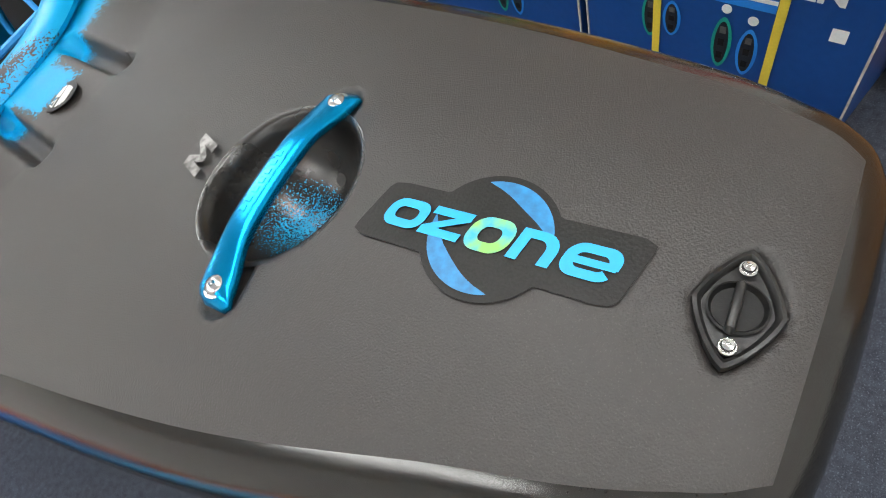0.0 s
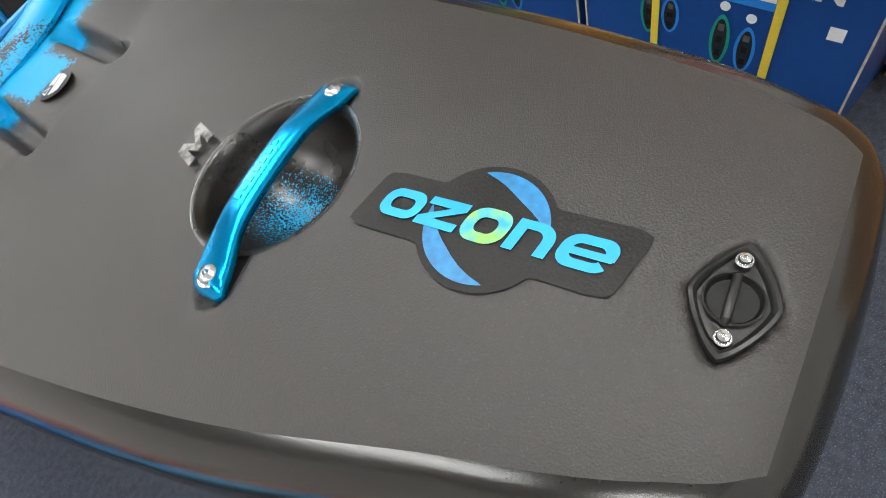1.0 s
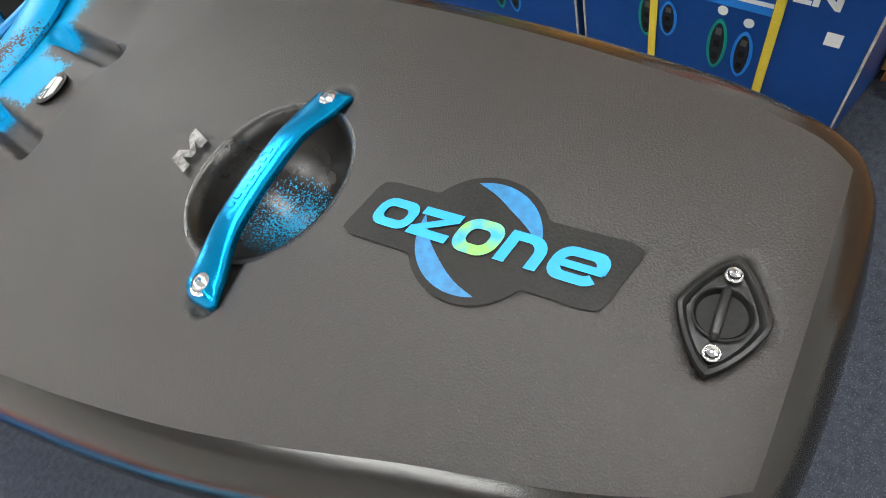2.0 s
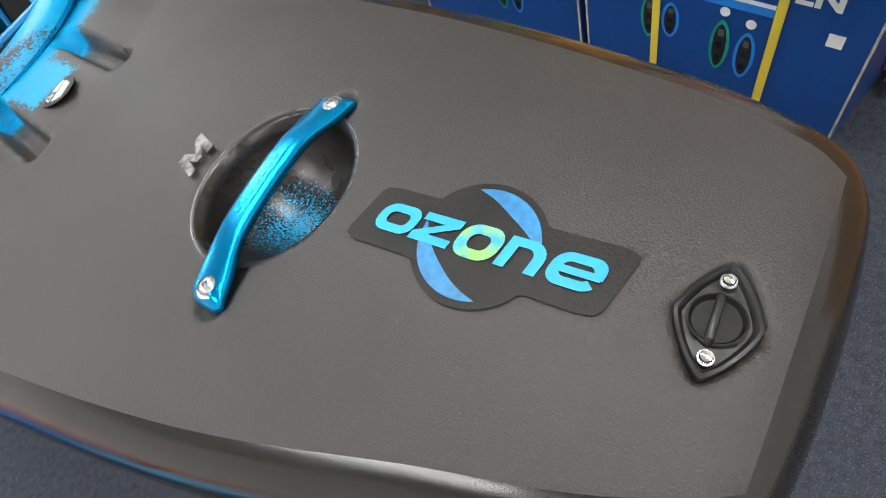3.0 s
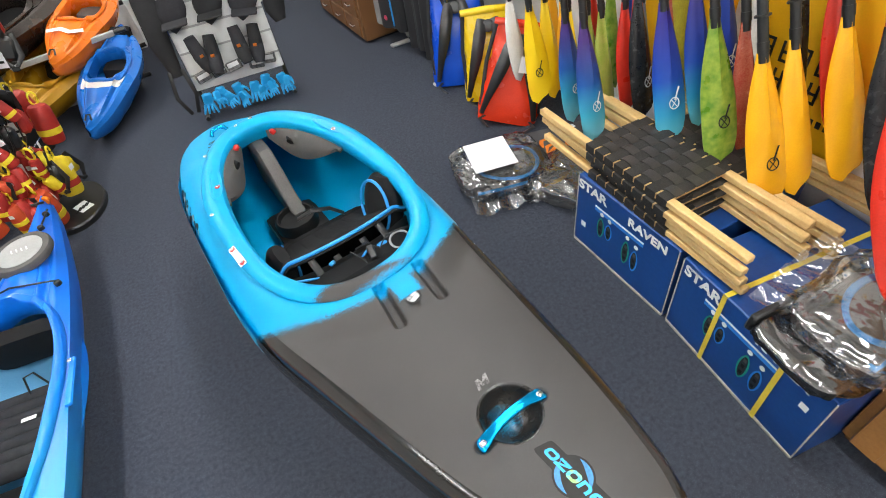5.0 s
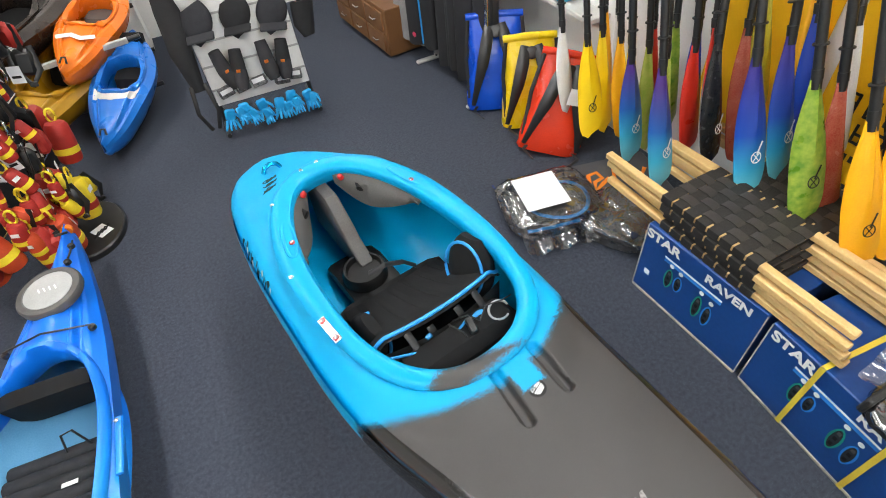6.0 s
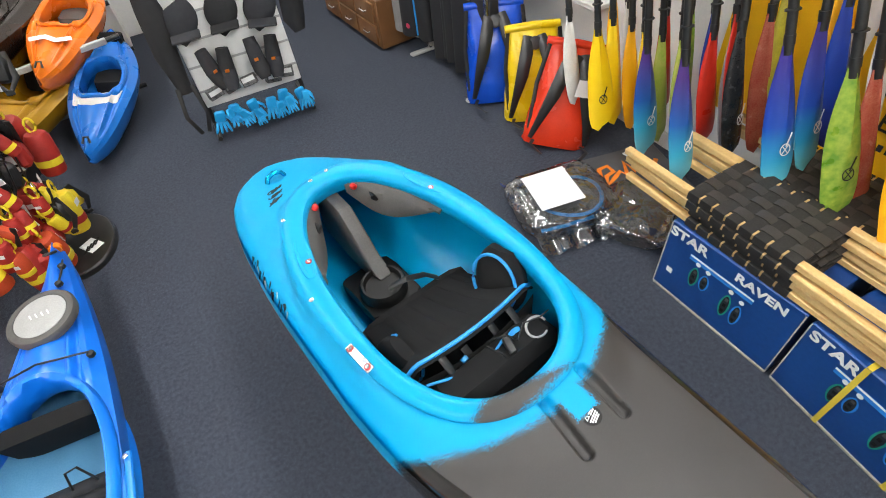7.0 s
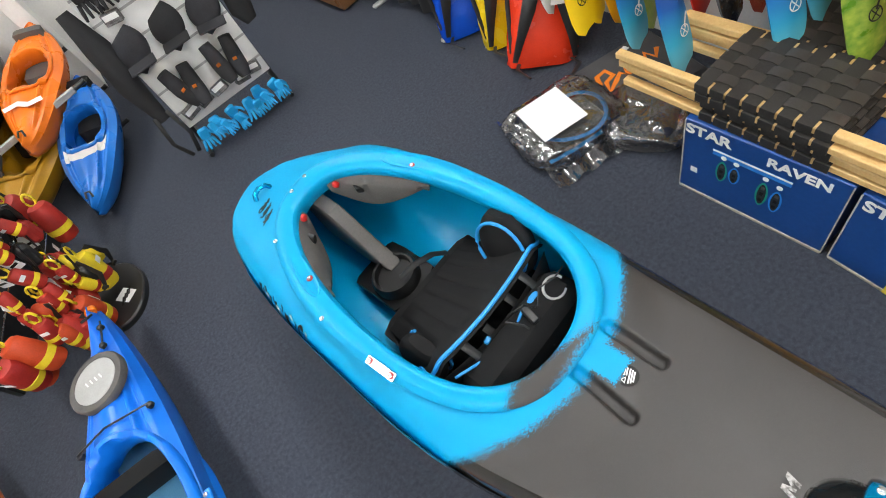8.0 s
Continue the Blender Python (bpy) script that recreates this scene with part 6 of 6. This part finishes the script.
for i, (x, y, z, c) in enumerate(((0.13, 3.98, 0.40, K_RED), (0.05, 3.86, 0.36, K_RED), (0.20, 4.02, 0.30, K_YEL), (0.10, 3.78, 0.26, K_ORA), (0.02, 3.70, 0.30, K_RED), (0.24, 4.22, 0.52, K_RED), (0.15, 4.30, 0.58, K_RED), (-0.12, 3.62, 0.42, K_ORA), (-0.18, 3.55, 0.40, K_RED), (-0.22, 3.62, 0.36, K_ORA))):
    throw_bag(pose(x - 0.03, y - 0.12, z, 12 - 5 * i % 17, 10 * (-1) ** i, 40 * i), c, 1.1)


# ---- glove and hood stand ----
gs = thing("glove_stand", "white slatted sales panel on black wire legs", "display stand", pose(1.265, 4.39, 0, -10, 0, -3))
part("panel", Geo().box((0, 0.02, 0.85), (0.60, 0.03, 1.36), bevel=0.004), "white", gs, "pale slatted panel")
for i in range(9):
    part("slat_groove", Geo().box((0, 0.003, 0.27 + 0.14 * i), (0.60, 0.004, 0.012)), "lightgrey", gs)
for sx in (-1, 1):
    part("leg", Geo().tube([(sx * 0.28, 0.05, 0.9), (sx * 0.30, 0.10, 0.0)], 0.014, 8), "black", gs)
    part("foot", Geo().tube([(sx * 0.30, -0.12, 0.012), (sx * 0.30, 0.30, 0.06)], 0.014, 8), "black", gs)
NEO = [mat("neoprene_a", (0.017, 0.017, 0.021), (0.03, 0.03, 0.035), rough=0.8, fine=300), mat("neoprene_b", (0.009, 0.009, 0.010), (0.018, 0.018, 0.020), rough=0.8, fine=300)]
O_PR = mat("orange_badge", (0.75, 0.20, 0.02), rough=0.5)


def neoprene_item(kind, m, k):
    if kind == "hood":
        t = thing("hood", "dark grey neoprene hood hung on the panel", "hood", m, "hoods on the panel")
        rings = []
        for i in range(10):
            u = i / 9
            r = 0.078 * math.sin(math.pi * (0.18 + 0.74 * u)) ** 0.7
            rings.append([(r * 1.15 * math.cos(a), -0.04 + r * 0.45 * math.sin(a), -0.19 * u + 0.02 * math.cos(a)) for a in (2 * math.pi * j / 18 for j in range(18))])
        part("crown", Geo().loft(rings), NEO[k % 2], t)
        part("peak", Geo().box((0, -0.12, -0.15), (0.15, 0.07, 0.012), (25, 0, 0), 0.006), NEO[k % 2], t)
    elif kind == "boot":
        t = thing("neoprene_boot", "dark neoprene boot with an orange badge on the panel", "boot", m, "boots on the panel")
        part("leg", Geo().tube([(0, -0.03, 0), (0, -0.035, -0.07), (0, -0.05, -0.13)], [0.035, 0.042, 0.046], 12, flat=0.75, up=(0, 1, 0)), NEO[k % 2], t)
        part("foot", Geo().tube([(0, -0.045, -0.12), (0.005, -0.085, -0.17), (0.01, -0.10, -0.22)], [0.046, 0.046, 0.03], 12, flat=0.7, up=(0, 1, 0)), NEO[(k + 1) % 2], t)
        part("badge", Geo().box((0, -0.098, -0.11), (0.024, 0.004, 0.020), (20, 0, 10), 0.001), O_PR, t)
    elif kind == "box":
        t = thing("nose_clip_box", "small white and grey boxed accessory on the panel", "small box", m, "boxes on the panel")
        part("body", Geo().box((0, -0.05, -0.03), (0.10, 0.05, 0.065), bevel=0.003), "silver", t)
        part("print", Geo().box((0, -0.0765, -0.02), (0.085, 0.002, 0.03)), "white", t)
    else:
        t = thing("glove", "bright blue rubber glove hung on the panel" if kind == "blue" else "black neoprene glove hung on the panel", "glove", m, "%s gloves on the panel" % kind)
        mt = GLV if kind == "blue" else NEO[1]
        part("palm", Geo().box((0, -0.05, -0.045), (0.075, 0.03, 0.09), (10, 0, 0), 0.012), mt, t)
        for f in range(4):
            x = -0.03 + 0.02 * f
            part("finger", Geo().tube([(x, -0.055, -0.085), (x * 1.4, -0.075, -0.125), (x * 1.7, -0.07 - 0.01 * (f % 2), -0.155)], [0.011, 0.010, 0.007], 8), mt, t)
        part("thumb", Geo().tube([(0.035, -0.055, -0.04), (0.062, -0.07, -0.07), (0.066, -0.07, -0.095)], [0.011, 0.010, 0.007], 8), mt, t)
    return t


GLV = mat("glove_blue", (0.01, 0.36, 0.72), (0.01, 0.28, 0.6), rough=0.5, scale=20)
GP = pose(1.265, 4.39, 0, -10, 0, -3)
rg_ = random.Random(5)
for kind, z, n, wd, size in (("blue", 0.165, 6, 0.50, 0.85), ("box", 0.29, 5, 0.46, 0.9), ("boot", 0.50, 4, 0.42, 1.0), ("hood", 0.74, 3, 0.42, 1.05), ("box", 0.84, 2, 0.36, 0.9), ("black", 1.02, 6, 0.50, 1.0), ("hood", 1.25, 3, 0.44, 1.1), ("black", 1.42, 6, 0.50, 1.0)):
    for i in range(n):
        x = (-wd / 2 + wd * i / (n - 1)) + rg_.uniform(-0.012, 0.012)
        neoprene_item(kind, GP @ pose(x, -0.01 - (0.05 if kind in ("blue", "boot") else 0.0), z + rg_.uniform(-0.02, 0.02), rg_.uniform(-8, 8), rg_.uniform(-10, 10), rg_.uniform(-15, 15)) @ Matrix.Scale(size, 4), i)
        if kind == "blue":
            neoprene_item(kind, GP @ pose(x + 0.04, -0.10, z + rg_.uniform(-0.05, 0.0), rg_.uniform(-20, 10), rg_.uniform(-20, 20), rg_.uniform(-40, 40)) @ Matrix.Scale(0.65, 4), i)
for k, sx in enumerate((-0.36, 0.38)):
    jk = thing("black_vest", "black neoprene vest hung at the end of the panel", "vest", GP @ pose(sx, -0.02, 0.0))
    part("body", Geo().tube([(0, 0, 0.95 - 0.3 * k), (0.01, -0.02, 0.75 - 0.1 * k), (-0.01, -0.01, 0.52), (0.0, -0.02, 0.30 + 0.15 * k)], [0.035, 0.07, 0.065, 0.035], 12, flat=0.6, up=(0, 1, 0)), NEO[1], jk)
    for s in (-1, 1) if k == 0 else ():
        part("strap", Geo().tube([(0.04 * s, -0.03, 0.34), (0.06 * s, -0.07, 0.18), (0.02 * s, -0.05, 0.06 + 0.15 * k)], 0.012, 8, flat=0.3, up=(0, 1, 0)), "black", jk)


# ---- clothes along the wall ----
def garment(name, label, cat, m, w, top, hem, mats, folds=5, depth=0.10, legs=False):
    """Hanging cloth with folds; its face towards the aisle."""
    t = thing(name, label, cat, m, "clothes on the rail")
    ph = w * 37
    for s in ((-1, 1) if legs else (0,)):
        g = Geo()
        ww = w * (0.52 if legs else 1.0)
        rings = []
        for i in range(15):
            u = i / 14
            z = top + (hem - top) * u
            ring = []
            for j in range(40):
                a = 2 * math.pi * j / 40
                c, sn = math.cos(a), math.sin(a)
                f = 1 + 0.16 * u * math.sin(folds * a + ph + s) + 0.05 * noise.noise(Vector((c * 2 + ph, sn * 2, z * 5)))
                k = 0.62 + 0.38 * smooth_step(u, 0, 0.25)
                ring.append((s * w * 0.27 + ww / 2 * k * f * math.copysign(abs(c) ** 0.8, c), depth / 2 * f * math.copysign(abs(sn) ** 0.8, sn), z + 0.008 * math.sin(3 * a + ph) * u))
            rings.append(ring)
        part("leg" if legs else "body", g.loft(rings), mats, t)
    part("hanger", Geo().tube([(-w * 0.3, 0, top - 0.02), (0, 0, top + 0.05), (w * 0.3, 0, top - 0.02)], 0.008, 8), "black", t)
    part("hook", Geo().tube([(0, 0, top + 0.05), (0, 0, 1.52)], 0.004, 6), "steel", t)
    return t


C_BLK = mat("wetsuit_black", (0.010, 0.010, 0.011), (0.018, 0.018, 0.02), rough=0.75, fine=300, bump=0.3)
C_GRY = mat("cloth_grey", (0.27, 0.26, 0.25), (0.20, 0.195, 0.19), rough=0.85, scale=12)
C_BLU = mat("jacket_blue", (0.01, 0.30, 0.75), (0.008, 0.24, 0.65), rough=0.5, scale=12)
C_NAV = mat("cloth_navy", (0.012, 0.02, 0.05), (0.02, 0.03, 0.07), rough=0.7, scale=12)
C_YEL = mat("jacket_yellow", (0.75, 0.55, 0.01), (0.68, 0.46, 0.01), rough=0.5, scale=12)
for y, nm, lb, ct, w, hem, mt, fl, lg in (
    (3.87, "wetsuit", "black wetsuit hung from the rail", "wetsuit", 0.30, 0.08, C_BLK, 4, True), (4.00, "wetsuit", "black wetsuit hung from the rail", "wetsuit", 0.30, 0.10, C_BLK, 5, True), (4.14, "wetsuit", "black wetsuit hung from the rail", "wetsuit", 0.30, 0.07, C_BLK, 4, True), (4.27, "trousers", "grey waterproof trousers hung from the rail", "trousers", 0.28, 0.12, C_GRY, 5, True),
    (4.42, "leggings", "black leggings with a pink mark", "leggings", 0.26, 0.16, C_BLK, 3, True), (4.54, "trousers", "pale grey waterproof trousers hung from the rail", "trousers", 0.26, 0.15, C_GRY, 3, True),
    (4.65, "trousers", "grey waterproof trousers hung from the rail", "trousers", 0.28, 0.12, C_GRY, 4, True), (4.80, "jacket", "bright blue waterproof jacket hung from the rail", "jacket", 0.34, 0.24, C_BLU, 5, False),
    (4.96, "trousers", "grey waterproof trousers hung from the rail", "trousers", 0.30, 0.20, C_GRY, 4, True), (5.09, "trousers", "grey waterproof trousers hung from the rail", "trousers", 0.30, 0.17, C_GRY, 5, True), (5.23, "trousers", "pale grey waterproof trousers hung from the rail", "trousers", 0.30, 0.14, C_GRY, 4, True),
    (5.85, "jacket", "yellow paddling jacket hung from the rail", "jacket", 0.34, 0.30, C_YEL, 5, False), (5.97, "jacket", "dark blue jacket hung from the rail", "jacket", 0.34, 0.28, C_NAV, 5, False), (6.09, "jacket", "bright blue jacket hung from the rail", "jacket", 0.34, 0.24, C_BLU, 5, False)):
    gm = garment(nm, lb, ct, pose(2.54 if y < 4.4 or y > 5.8 else 2.44, y, 0, 0, 0, -72), w, 1.42, hem, mt, fl, 0.09, lg)
    if nm == "leggings":
        part("stripe", Geo().tube([(0.02, -0.05, 0.95), (0.03, -0.058, 0.6), (0.04, -0.06, 0.20)], 0.006, 6), "piping", gm)
        part("badge", Geo().disc((0, 0, 0), 0.018, 0.003, 14), mat("badge_pink", (0.6, 0.04, 0.10), rough=0.5) if y < 4.5 else "piping", gm, m=pose(-0.05, -0.056, 0.24, 90, 0, 0))
rl = thing("clothes_rail", "steel clothes rail on flat feet along the wall", "clothes rail", pose(2.54, 4.94, 0))
part("bar", Geo().tube([(0, -1.25, 1.52), (0, 1.3, 1.52)], 0.014, 10), "steel", rl)
for y in (-1.2, -0.45, 1.25):
    part("post", Geo().tube([(0, y, 0.0), (0, y, 1.52)], 0.014, 10), "steel", rl)
    part("foot", Geo().box((-0.05, y, 0.012), (0.22, 0.04, 0.024), bevel=0.008), "lightgrey", rl)
ch = thing("chest_of_drawers", "brown wooden chest of drawers below the hanging clothes", "chest of drawers", pose(2.25, 4.70, 0, 0, 0, 4))
part("body", Geo().box((0.20, 0.45, 0.19), (0.40, 0.95, 0.34), bevel=0.005), "darkoak", ch)
part("plinth", Geo().box((0.22, 0.45, 0.012), (0.36, 0.90, 0.024)), "black", ch)
for i in range(3):
    for j in range(2):
        dr = part("drawer", Geo().box((-0.006, 0.16 + 0.30 * i, 0.11 + 0.155 * j), (0.016, 0.28, 0.14), bevel=0.004), "darkoak", ch)
        part("handle", Geo().tube([(-0.014, 0.12 + 0.30 * i, 0.11 + 0.155 * j), (-0.030, 0.13 + 0.30 * i, 0.105 + 0.155 * j), (-0.030, 0.19 + 0.30 * i, 0.105 + 0.155 * j), (-0.014, 0.20 + 0.30 * i, 0.11 + 0.155 * j)], 0.005, 8), "steel", dr)
